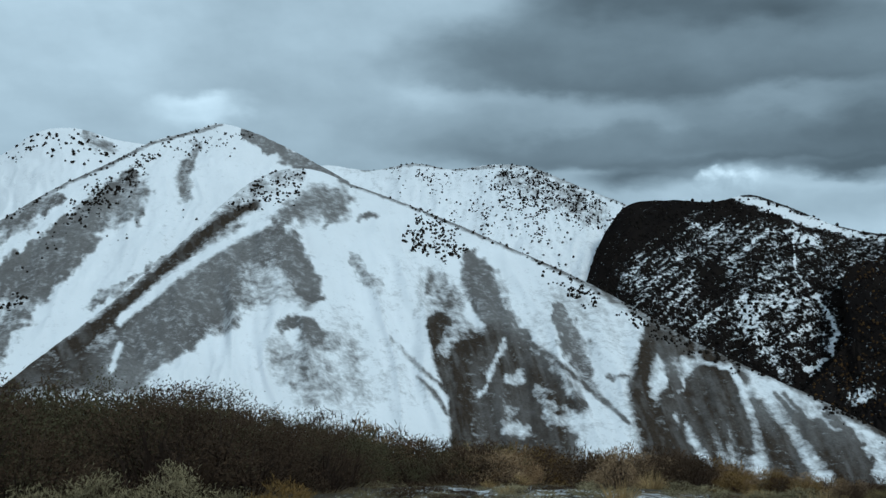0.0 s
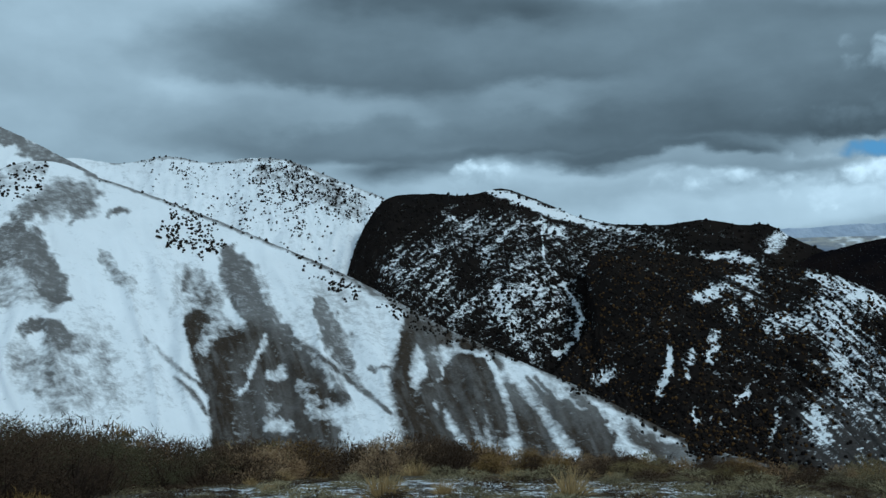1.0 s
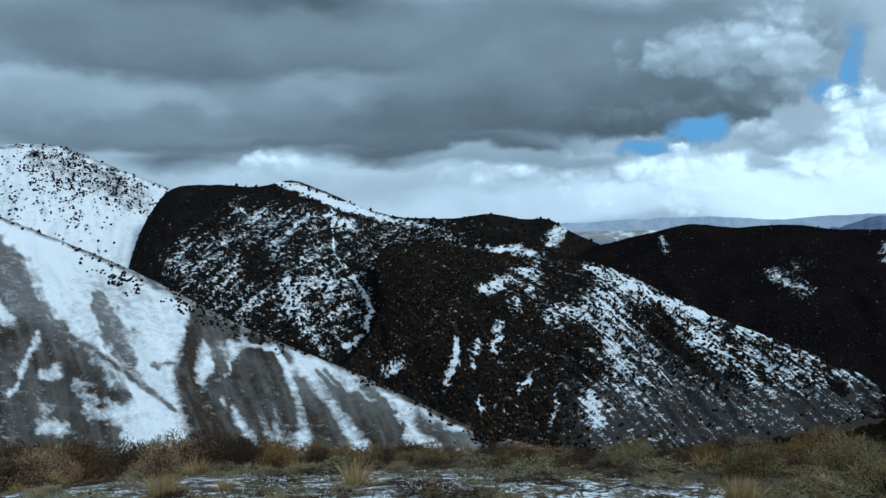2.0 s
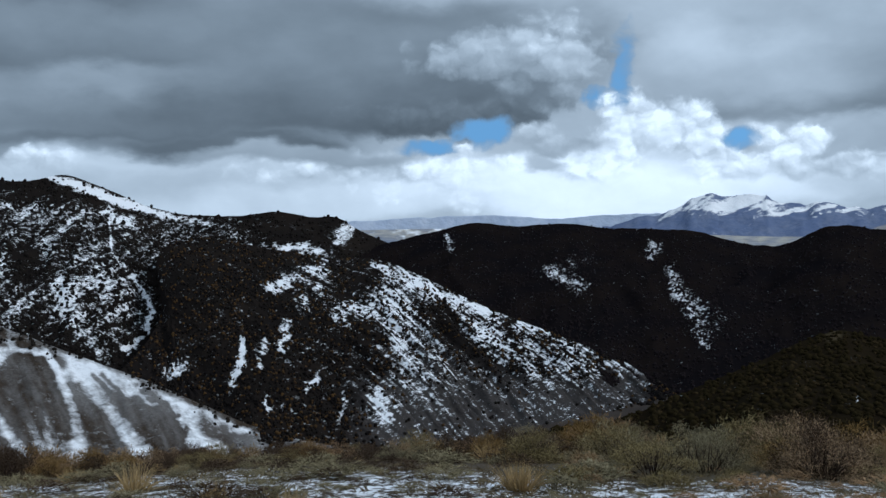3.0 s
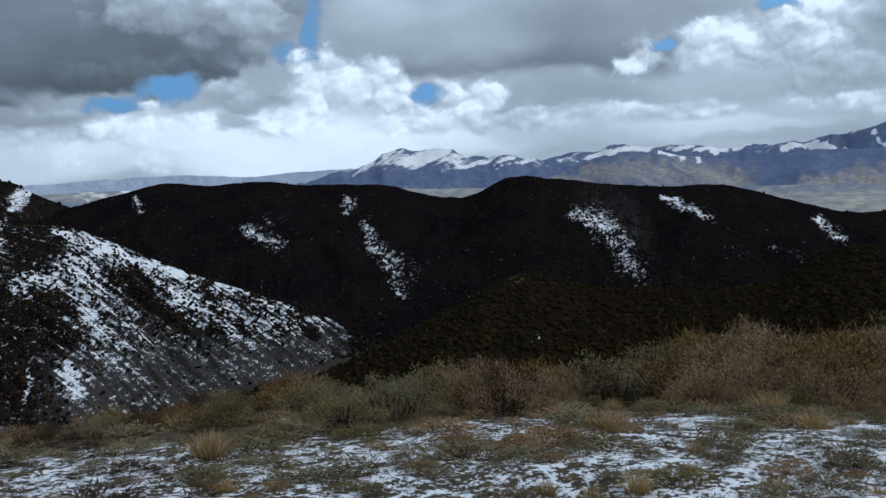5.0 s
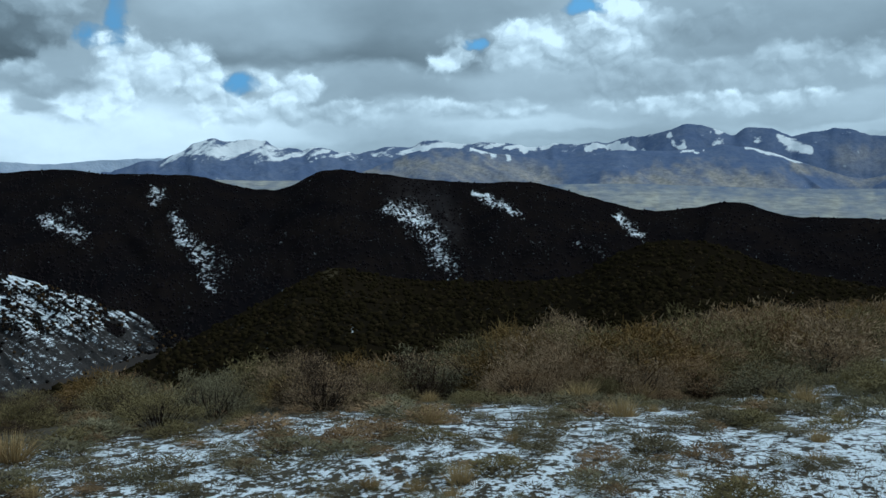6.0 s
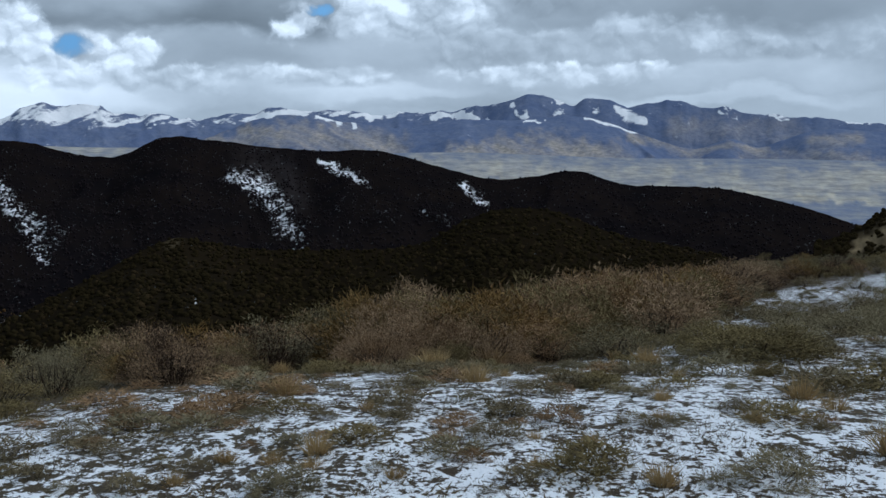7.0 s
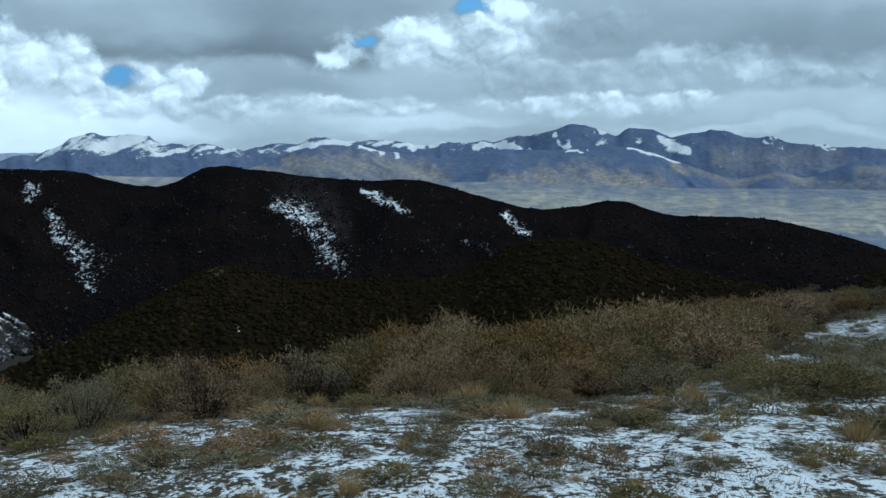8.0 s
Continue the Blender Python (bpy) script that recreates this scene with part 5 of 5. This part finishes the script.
def ground_snow(x, y):
    r, az = np.hypot(x, y), np.degrees(np.arctan2(x, y))
    cover = np.interp(az, [-180, -120, -60, -40, -8, 0, 15, 30, 45, 58, 75, 100, 180], [0.5, 0.4, 0.1, 0.05, 0.14, 0.4, 0.45, 0.48, 0.47, 0.5, 0.57, 0.47, 0.5])
    far = np.interp(az, EDGE_AZ, EDGE)
    cover = 0.4 + (cover - 0.4) * smoothstep(1.0, 5.0, r)
    cover = cover * (1 - smoothstep(0.85, 1.1, r / far))
    return np.where(r > 60, 0.0, cover + 0.22 * (fbm(x / 1.3 + 90, y / 1.3 + 90, 3, 21) - 0.5) * (r < 40))


def ground_material():
    """Dead grass and bare soil under a thin broken cover of snow."""
    m, nt, bsdf = node_material("grassy_ground_snow")
    pos = nt.nodes.new("ShaderNodeNewGeometry").outputs["Position"]
    snow = nt.nodes.new("ShaderNodeAttribute")
    snow.attribute_name = "snow"
    big, mid, fine = noise_node(nt, 0.5, 4, 0.6, pos), noise_node(nt, 7.5, 5, 0.65, pos), noise_node(nt, 26, 4, 0.7, pos)
    soil = mix_node(nt, range_node(nt, mid, 0.35, 0.65), (0.05, 0.037, 0.025), (0.1, 0.075, 0.047))
    soil = mix_node(nt, range_node(nt, big, 0.4, 0.65), soil, (0.07, 0.057, 0.036))
    soil = mix_node(nt, range_node(nt, fine, 0.5, 0.7), soil, (0.036, 0.028, 0.02))
    scrub = nt.nodes.new("ShaderNodeAttribute")
    scrub.attribute_name = "scrub"
    low = mix_node(nt, range_node(nt, noise_node(nt, 0.03, 6, 0.65, pos), 0.35, 0.65), (0.024, 0.017, 0.013), (0.05, 0.036, 0.027))
    soil = mix_node(nt, scrub.outputs["Fac"], soil, low)
    lie = math_node(nt, "ADD", snow.outputs["Fac"], math_node(nt, "ADD",
                    math_node(nt, "MULTIPLY", math_node(nt, "SUBTRACT", mid, 0.5), 1.55),
                    math_node(nt, "MULTIPLY", math_node(nt, "SUBTRACT", fine, 0.5), 1.75)))
    lie = range_node(nt, lie, 0.46, 0.54)
    nt.links.new(mix_node(nt, lie, soil, (0.84, 0.86, 0.9)), bsdf.inputs["Base Color"])
    bsdf.inputs["Roughness"].default_value = 0.8
    bsdf.inputs["Specular IOR Level"].default_value = 0.1
    bump_node(nt, math_node(nt, "ADD", fine, math_node(nt, "MULTIPLY", lie, 0.6)), 0.6, 0.03, bsdf)
    return m


GROUND = ground_material()


def build_ground():
    az = np.radians(np.concatenate([np.arange(-45, 115, 0.5), np.arange(115, 316, 5)]))
    r = np.concatenate([[0.0], np.geomspace(0.8, 60, 120), np.geomspace(64, 4900, 60)])
    rr, aa = np.meshgrid(r, az, indexing="ij")
    x, y = rr * np.sin(aa), rr * np.cos(aa)
    co = np.stack([x, y, ground_height(x, y)], -1)
    ob = new("ground", mesh_grid("ground", co, {"snow": ground_snow(x, y), "scrub": smoothstep(15, 60, rr)}, [GROUND]))
    return tagged(ob, "patchy snow and dry grass falling to a brown valley", "ground", kind="structure")


build_ground()


# ---------------------------------------------------------------- brush and grass of the near slope
def blades(base, tip, width, bend, rng):
    """Tapered two-part blades from base to tip, as corners and triangles."""
    n = len(base)
    side = np.cross(tip - base, rng.normal(size=(n, 3)))
    side /= np.linalg.norm(side, axis=1)[:, None] + 1e-9
    mid = (base + tip) / 2 + bend
    w = width[:, None] * side
    co = np.stack([base - w, base + w, mid - 0.7 * w, mid + 0.7 * w, tip], 1)
    tri = np.array([(0, 1, 3), (0, 3, 2), (2, 3, 4)])[None] + 5 * np.arange(n)[:, None, None]
    return co.reshape(-1, 3), tri.reshape(-1, 3)


def leaves(base, tip, width, rng):
    """Slim pointed leaves, one triangle each."""
    n = len(base)
    side = np.cross(tip - base, rng.normal(size=(n, 3)))
    side *= (width / (np.linalg.norm(side, axis=1) + 1e-9))[:, None]
    return np.stack([base - side, base + side, tip], 1).reshape(-1, 3), np.arange(3 * n).reshape(-1, 3)


def stems_mesh(seed, count, wood):
    """Crooked stems that fan out of the root of a shrub one metre high and wide."""
    rng = np.random.default_rng(seed)
    a, lean = rng.random(count) * 6.28, np.sqrt(rng.random(count)) * 1.0
    out = np.stack([np.cos(a) * np.sin(lean), np.sin(a) * np.sin(lean), np.cos(lean)], -1)
    base = np.stack([np.cos(a), np.sin(a), 0 * a], -1) * 0.1 * rng.random((count, 1)) - np.array([0, 0, 0.04])
    reach = (0.6 + 0.25 * rng.random(count))[:, None]
    tip = base + out * reach * np.array([0.6, 0.6, 0.95])
    co, tri = blades(base, tip, 0.006 + 0.006 * rng.random(count), rng.normal(size=(count, 3)) * 0.05, rng)
    return mesh_tris("wood", co, tri, wood)


def foliage_mesh(seed, count, spread, long, fine, leaf, core):
    """Fine twigs and leaves of a shrub, in uneven sprays that fill a ragged dome, the inner ones coloured dark as
    shade.
    """
    rng = np.random.default_rng(seed)
    sprays = 64
    a, lean = rng.random(sprays) * 6.28, np.arccos(1 - rng.random(sprays) * 0.98)
    far = 0.45 + 0.5 * rng.random(sprays) ** 0.6
    centre = np.stack([np.cos(a) * np.sin(lean) * 0.56, np.sin(a) * np.sin(lean) * 0.56, 0.06 + np.cos(lean) * 0.78], -1) * far[:, None]
    k = rng.integers(0, sprays, count)
    base = centre[k] + rng.normal(size=(count, 3)) * np.array([0.058, 0.058, 0.05]) * spread
    base[:, 2] = np.abs(base[:, 2])
    way = base * np.array([1.1, 1.1, 0.6]) + np.array([0, 0, 0.3]) + rng.normal(size=(count, 3)) * 0.48
    way /= np.linalg.norm(way, axis=1)[:, None]
    tip = base + way * (long * (0.5 + 0.9 * rng.random(count)))[:, None]
    co, tri = leaves(base, tip, fine * (0.7 + 0.8 * rng.random(count)), rng)
    # leaves deep in the dome take the dark tone that imitates shade
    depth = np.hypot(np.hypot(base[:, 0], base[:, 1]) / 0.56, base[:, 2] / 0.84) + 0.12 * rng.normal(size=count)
    return mesh_tris("foliage", co, tri, leaf, WOOD_AND_SHADE, depth < core)


def tuft_mesh(seed, count, leaf, spread=0.5):
    """A tussock of blades one metre high."""
    rng = np.random.default_rng(seed)
    a, lean = rng.random(count) * 6.28, rng.random(count) ** 1.3 * spread * 2
    base = np.stack([np.cos(a), np.sin(a), 0 * a], -1) * 0.2 * np.sqrt(rng.random((count, 1))) - np.array([0, 0, 0.05])
    long = (0.55 + 0.5 * rng.random(count))[:, None]
    way = np.stack([np.cos(a) * np.sin(lean), np.sin(a) * np.sin(lean), np.cos(lean)], -1)
    tip = base + way * long
    bend = np.array([0, 0, 0.1]) * np.sin(lean)[:, None]
    co, tri = blades(base, tip, 0.007 + 0.007 * rng.random(count), bend + rng.normal(size=(count, 3)) * 0.02, rng)
    return mesh_tris("grass_clump", co, tri, leaf)


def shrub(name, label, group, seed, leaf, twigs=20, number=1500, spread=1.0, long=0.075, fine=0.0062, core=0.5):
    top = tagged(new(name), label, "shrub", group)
    for part_name, me in (("wood", stems_mesh(seed, twigs, WOOD_AND_SHADE)), ("foliage", foliage_mesh(seed + 100, number, spread, long, fine, leaf, core))):
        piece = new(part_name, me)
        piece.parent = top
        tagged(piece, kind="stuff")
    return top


def tussock(name, label, group, seed, leaf, count=260, spread=0.5):
    top = tagged(new(name), label, "grass", group)
    new("grass_clump", tuft_mesh(seed, count, leaf, spread)).parent = top
    return top


def stand(model, x, y, wide, tall, turn):
    ob = copy_thing(model, pose(x, y, float(ground_height(np.array(x), np.array(y))) - 0.02, 0, 0, turn))
    ob.scale = (wide, wide, tall)
    return ob


BAND, BENCH = "brush on the slope", "low plants on the bench"
TALL = [shrub("bitterbrush", "tall leafless brown brush on the slope", BAND, 1, TWIG),
        shrub("bitterbrush", "tall leafless brown brush on the slope", BAND, 2, TWIG, spread=1.2),
        shrub("russet_bush", "rust-brown bush among the slope brush", BAND, 3, RUST),
        shrub("sagebrush", "grey-green sagebrush among taller brush", BAND, 4, SAGE, long=0.11),
        shrub("olive_bush", "dull olive bush on the slope", BAND, 5, OLIVE),
        shrub("rabbitbrush", "golden rabbitbrush among brown brush", BAND, 6, GOLD, long=0.13),
        shrub("dark_bush", "dark umber leafless brush on the slope", BAND, 7, UMBER)]
LOW = [shrub("sagebrush", "low grey sagebrush poking through thin snow", BENCH, 11, DULL, twigs=14, number=4200, spread=1.1, long=0.055, fine=0.0058, core=0.3),
       shrub("low_bush", "low olive-brown bush on patchy snow", BENCH, 12, OLIVE, twigs=14, number=4200, spread=1.1, long=0.055, fine=0.0058, core=0.3),
       shrub("low_bush", "low brown twiggy bush on patchy snow", BENCH, 13, KHAKI, twigs=14, number=4200, spread=1.1, long=0.055, fine=0.0058, core=0.3)]
NEAR = [shrub("bitterbrush", "tall leafless brown brush at the edge of the bench", BAND, 31, TWIG, 34, 4200, long=0.05, fine=0.0038),
        shrub("bitterbrush", "tall leafless brown brush at the edge of the bench", BAND, 32, TWIG, 34, 4200, 1.2, 0.055, 0.0038),
        shrub("russet_bush", "rust-brown bush at the edge of the bench", BAND, 33, RUST, 34, 4200, long=0.05, fine=0.0038),
        shrub("sagebrush", "grey-green sagebrush at the edge of the bench", BAND, 34, SAGE, 34, 4200, long=0.05, fine=0.0038),
        shrub("olive_bush", "dull olive bush at the edge of the bench", BAND, 35, OLIVE, 34, 4200, long=0.05, fine=0.0038),
        shrub("rabbitbrush", "golden rabbitbrush at the edge of the bench", BAND, 36, GOLD, 34, 3000, long=0.09, fine=0.0045),
        shrub("dark_bush", "dark umber leafless brush at the edge of the bench", BAND, 37, UMBER, 34, 4200, 1.1, 0.055, 0.0038)]
CUSHION = [shrub("cushion_plant", "small olive cushion plant in thin snow", BENCH, 41, OLIVE, 5, 650, 1.2, 0.17, 0.013, 0.3),
           shrub("cushion_plant", "small brown cushion plant in thin snow", BENCH, 42, KHAKI, 5, 650, 1.2, 0.17, 0.013, 0.3),
           shrub("dwarf_shrub", "small grey-green dwarf shrub in thin snow", BENCH, 43, SAGE, 5, 650, 1.2, 0.17, 0.013, 0.3),
           shrub("dwarf_shrub", "small rust-brown dwarf shrub in thin snow", BENCH, 44, RUST, 5, 650, 1.2, 0.17, 0.013, 0.3)]
DENSE = [shrub("dark_bush", "dense dark umber brush close by", BAND, 51, UMBER, 40, 6200, 0.8, 0.02, 0.0036),
         shrub("russet_bush", "dense dark brown brush close by", BAND, 52, UMBER, 40, 6200, 0.9, 0.02, 0.0036),
         shrub("olive_bush", "dense dull olive bush close by", BAND, 53, DEEP, 40, 6200, 0.8, 0.02, 0.0036)]
HASSOCK = [shrub("sagebrush_seedling", "small dull grey-green shrub in thin snow", BENCH, 71, DULL, 6, 650, 1.2, 0.15, 0.012, 0.3),
           shrub("umber_shrub", "small umber dwarf shrub in thin snow", BENCH, 72, UMBER, 6, 650, 1.2, 0.15, 0.012, 0.3)]
MOUND = [shrub("sagebrush", "dull grey-green sagebrush on the grassy bench", BENCH, 61, DULL, 30, 3600, 1.1, 0.055, 0.005, 0.35),
         shrub("sagebrush", "dull grey-green sagebrush on the grassy bench", BENCH, 62, DULL, 30, 3600, 1.3, 0.055, 0.005, 0.35),
         shrub("umber_bush", "umber brown bush on the grassy bench", BENCH, 63, UMBER, 30, 3600, 1.2, 0.055, 0.005, 0.35)]
TUFT = [tussock("grass_tussock", "pale straw-coloured bunchgrass in thin snow", BENCH, 21, STRAW),
        tussock("grass_tussock", "pale straw-coloured bunchgrass in thin snow", BENCH, 22, STRAW, 220, 0.7)]


def on_ground(az, el):
    """The place where a line of sight from the eye, at a bearing and a depression, meets the near slope."""
    r = np.linspace(2.5, 60, 4000)
    x, y = r * math.sin(radians(az)), r * math.cos(radians(az))
    k = int(np.argmax(ground_height(x, y) > EYE + r * math.tan(radians(el))))
    return x[k], y[k], r[k]


def plant_band():
    """Brush from the edge of the bench down the slope, no taller than the line in which it stands against the hills."""
    rng = np.random.default_rng(5)
    near = far = 0
    for k in range(9000):
        az = 74 + 18 * rng.random() if k % 7 == 0 else -34 + 138 * rng.random()
        start = np.interp(az, [-34, -8, 0, 20, 40, *EDGE_AZ[7:18], 104], [6.6, 7.4, 10, 9.4, 8.4, *EDGE[7:18], 36])
        close = rng.random() < 0.4
        r = start + 6 * rng.random() if close else start * (54 / start) ** rng.random()
        x, y = r * math.sin(radians(az)), r * math.cos(radians(az))
        room = EYE + r * math.tan(radians(float(brush_top(az)))) - float(ground_height(np.array(x), np.array(y)))
        if room < 0.14:
            continue
        tall = min(room * (0.52 + 0.6 * rng.random() if az > 45 else 0.78 + 0.32 * rng.random()), 1.3 + 0.4 * rng.random())
        tone = value_noise(az / 2.4 + 30, r / 5.0 + 7, 77) + 0.4 * (rng.random() - 0.5)
        tall *= 0.72 + 0.42 * value_noise(az / 1.7 + 11, r / 3.0 + 3, 78) if az > 30 else 1
        kind = 0 if tone < 0.34 else 1 if tone < 0.5 else 2 if tone < 0.66 else 4 if tone < 0.8 else 3
        if tall < 0.35:
            kind = 3 if tone < 0.5 else 4
        if az > 70 and kind == 3:
            kind = 2 * int(rng.integers(0, 3))
        if rng.random() < np.interp(az, [-10, 2, 30, 45, 58], [0.85, 0.75, 0.6, 0.35, 0.1]):
            kind = 6
        if rng.random() < 0.12:
            kind = 5
        if az > 84:
            tall = min(tall, np.interp(az, [84, 92], [1.2, 0.8]) * (0.6 + 0.5 * rng.random()))
        if az > 64 and r < start + 2.2:
            tall *= 0.35 + 0.6 * (r - start) / 2.2
        if r < 13:
            near += 1
        else:
            far += 1
        if (r < 13 and near > 200) or (r >= 13 and far > 460):
            continue
        model = (NEAR if r < 13 else TALL)[kind]
        if az < 0 and r < 13:
            model = DENSE[2] if tone > 0.56 or kind == 5 else DENSE[int(tone > 0.4)]
        stand(model, x, y, tall * (1.2 + 0.45 * rng.random()), tall * 1.02, 360 * rng.random())
    for k in range(90):
        az = 84 + 18 * rng.random()
        r = np.interp(az, EDGE_AZ, EDGE) * (0.92 + 0.7 * rng.random())
        x, y = r * math.sin(radians(az)), r * math.cos(radians(az))
        tall = (0.35 + 0.4 * rng.random()) * np.interp(az, [84, 92, 102], [0.9, 1.1, 1.1])
        stand(TALL[(0, 3, 4, 6, 3, 4)[rng.integers(0, 6)]], x, y, tall * (1.3 + 0.6 * rng.random()), tall, 360 * rng.random())


# bearing, depression, half width of the plants that stand out on the bench (of GOLDEN, the depression of the top)
MATS = [(73.08, -13.21, 1.45), (71.26, -14.20, 2.00), (70.92, -15.58, 1.87), (76.53, -16.99, 2.58), (63.64, -19.60, 2.26), (53.30, -15.94, 1.94), (62.79, -15.59, 1.87), (77.84, -14.15, 1.45), (84.01, -14.32, 1.68), (87.46, -12.62, 1.77), (91.13, -12.36, 1.55), (93.55, -13.77, 1.61), (90.29, -14.91, 1.61), (94.20, -15.51, 1.29), (86.90, -15.73, 1.29), (74.56, -13.53, 1.55), (66.70, -13.26, 1.48)]
PALE_BUSH = [(92.22, -18.44, 2.90), (89.16, -18.85, 1.48)]
GOLDEN = [(-20.20, -10.73, 2.90), (-15.53, -10.56, 2.58), (-22.99, -11.39, 2.58), (-9.71, -11.81, 2.26), (-5.27, -12.54, 1.94), (-17.75, -11.92, 2.58), (-12.50, -12.42, 2.26)]
CLUMPS = [(66.29, -17.55, 0.97), (82.12, -17.24, 0.71), (61.14, -17.74, 0.71), (86.02, -19.07, 1.03), (98.12, -16.50, 1.29), (70.71, -18.99, 0.65), (86.09, -14.63, 0.58), (69.26, -16.54, 0.52), (58.29, -18.65, 0.71), (78.84, -16.90, 0.45)]


def plant_bench():
    rng = np.random.default_rng(6)
    scattered = [(52 + 47 * rng.random(), -8.6 - 10 * rng.random() ** 1.4, 0.45 + 0.75 * rng.random() ** 1.5) for k in range(44)]
    for az, el, half in [(a, e, 0.72 * h) for a, e, h in MATS] + scattered:
        x, y, r = on_ground(az, el)
        if r < 2.6 or r > 30:
            continue
        wide = 2 * r * math.tan(radians(half))
        stand(LOW[rng.integers(0, 3)], x, y, wide * 0.95, wide * (0.36 + 0.2 * rng.random()), 360 * rng.random())
    for k in range(26):
        az, el, half = -10 + 54 * rng.random(), -11.5 - 2.4 * rng.random() ** 2, 0.8 + 0.6 * rng.random()
        x, y, r = on_ground(az, el)
        if r < 2.6 or r > 16:
            continue
        wide = 2 * r * math.tan(radians(half))
        stand(MOUND[rng.integers(0, 3)], x, y, wide * 0.95, wide * (0.42 + 0.14 * rng.random()), 360 * rng.random())
    for k in range(60):
        az, r = 80 + 21 * rng.random(), 1 / (1 / 9 - rng.random() * (1 / 9 - 1 / 27))
        x, y = r * math.sin(radians(az)), r * math.cos(radians(az))
        tall = 0.2 + 0.22 * rng.random()
        stand((MOUND[0], MOUND[1], LOW[1], LOW[2])[rng.integers(0, 4)], x, y, tall * (1.7 + 0.8 * rng.random()), tall, 360 * rng.random())
    for az, el, half in PALE_BUSH:
        x, y, r = on_ground(az, el)
        wide = 2 * r * math.tan(radians(half))
        stand(LOW[0], x, y, wide * 0.9, wide * 0.42, 360 * rng.random())
    for az, el, half in GOLDEN:
        r = 6.1
        x, y, wide = r * math.sin(radians(az)), r * math.cos(radians(az)), 2 * r * math.tan(radians(half))
        tall = EYE + r * math.tan(radians(el)) - float(ground_height(np.array(x), np.array(y)))
        stand((NEAR[5], MOUND[0], MOUND[1])[rng.integers(0, 3)], x, y, wide, tall, 360 * rng.random())
    for az, el, half in CLUMPS:
        x, y, r = on_ground(az, el)
        wide = 2 * r * math.tan(radians(half))
        stand(TUFT[rng.integers(0, 2)], x, y, wide * 0.95, wide * 0.95, 360 * rng.random())
    for k in range(560):
        az, r = -6 + 112 * rng.random(), 4.1 + 5.2 * rng.random() ** 0.7
        if az > 84:
            r += 9 * rng.random()
        x, y = r * math.sin(radians(az)), r * math.cos(radians(az))
        tall = 0.05 + 0.11 * rng.random() ** 2
        stand(CUSHION[rng.integers(0, 4)] if az > 42 else HASSOCK[rng.integers(0, 2)], x, y, tall * (1.9 + 1.3 * rng.random()), tall, 360 * rng.random())
    for k in range(200):
        az, r = 79 + 24 * rng.random(), 7 + 17 * rng.random()
        x, y = r * math.sin(radians(az)), r * math.cos(radians(az))
        tall = 0.07 + 0.16 * rng.random() ** 2
        stand(CUSHION[rng.integers(0, 3)], x, y, tall * (1.7 + 1.0 * rng.random()), tall, 360 * rng.random())
    for k in range(70):
        az, r = 0 + 106 * rng.random(), 4.2 + 6 * rng.random()
        x, y = r * math.sin(radians(az)), r * math.cos(radians(az))
        tall = 0.1 + 0.15 * rng.random() ** 2
        stand(TUFT[rng.integers(0, 2)], x, y, tall * 1.2, tall, 360 * rng.random())


def plant_grass():
    """Short dead grass in small mats all over the bench, one joined mesh."""
    rng = np.random.default_rng(7)
    n = 23000
    az, r = np.radians(-14 + 122 * rng.random(n)), 3.6 + 9 * rng.random(n) ** 0.9
    x, y = r * np.sin(az), r * np.cos(az)
    keep = fbm(x * 3.2 + 200, y * 3.2 + 200, 3, 55) + 0.3 * fbm(x * 0.5 + 9, y * 0.5 + 9, 2, 56) > np.where(az < radians(42), 0.74, 0.66)
    x, y = x[keep], y[keep]
    z = ground_height(x, y)
    m, per = len(x), 14
    root = np.repeat(np.stack([x, y, z - 0.01], -1), per, 0) + rng.normal(size=(m * per, 3)) * np.array([0.03, 0.03, 0])
    a, lean = rng.random(m * per) * 6.28, 0.4 + 1.0 * rng.random(m * per)
    long = np.repeat(0.018 + 0.03 * rng.random(m), per) * (0.6 + 0.8 * rng.random(m * per))
    way = np.stack([np.cos(a) * np.sin(lean), np.sin(a) * np.sin(lean), np.cos(lean)], -1)
    co, tri = leaves(root, root + way * long[:, None], np.full(m * per, 0.0028), rng)
    tagged(new("dead_grass", mesh_tris("dead_grass", co, tri, MAT)), "short dead brown grass showing through thin snow", "grass", kind="stuff")


def plant_hummocks():
    """Small hummocks of dead stalks that break the snow of the bench, one joined mesh."""
    rng = np.random.default_rng(9)
    m, per = 1700, 34
    az, r = np.radians(20 + 86 * rng.random(m)), 3.8 + 8.5 * rng.random(m) ** 0.9
    r += np.where(az > radians(84), 14 * rng.random(m), 0)
    x, y = r * np.sin(az), r * np.cos(az)
    size = 0.02 + 0.04 * rng.random(m) ** 2
    root = np.repeat(np.stack([x, y, ground_height(x, y) - 0.01], -1), per, 0) + rng.normal(size=(m * per, 3)) * np.array([0.8, 0.8, 0.1]) * np.repeat(size, per)[:, None]
    a, lean = rng.random(m * per) * 6.28, 0.7 + 0.8 * rng.random(m * per)
    way = np.stack([np.cos(a) * np.sin(lean), np.sin(a) * np.sin(lean), np.cos(lean)], -1)
    co, tri = leaves(root, root + way * np.repeat(size, per)[:, None], np.repeat(size, per) * 0.12, rng)
    tagged(new("dead_stalks", mesh_tris("dead_stalks", co, tri, MAT)), "small dead brown hummocks breaking through thin snow", "grass", kind="stuff")


plant_band()
plant_bench()
plant_hummocks()
plant_grass()
for model in TALL + LOW + NEAR + DENSE + HASSOCK + MOUND + CUSHION + TUFT:
    for piece in (*model.children, model):
        bpy.data.objects.remove(piece)
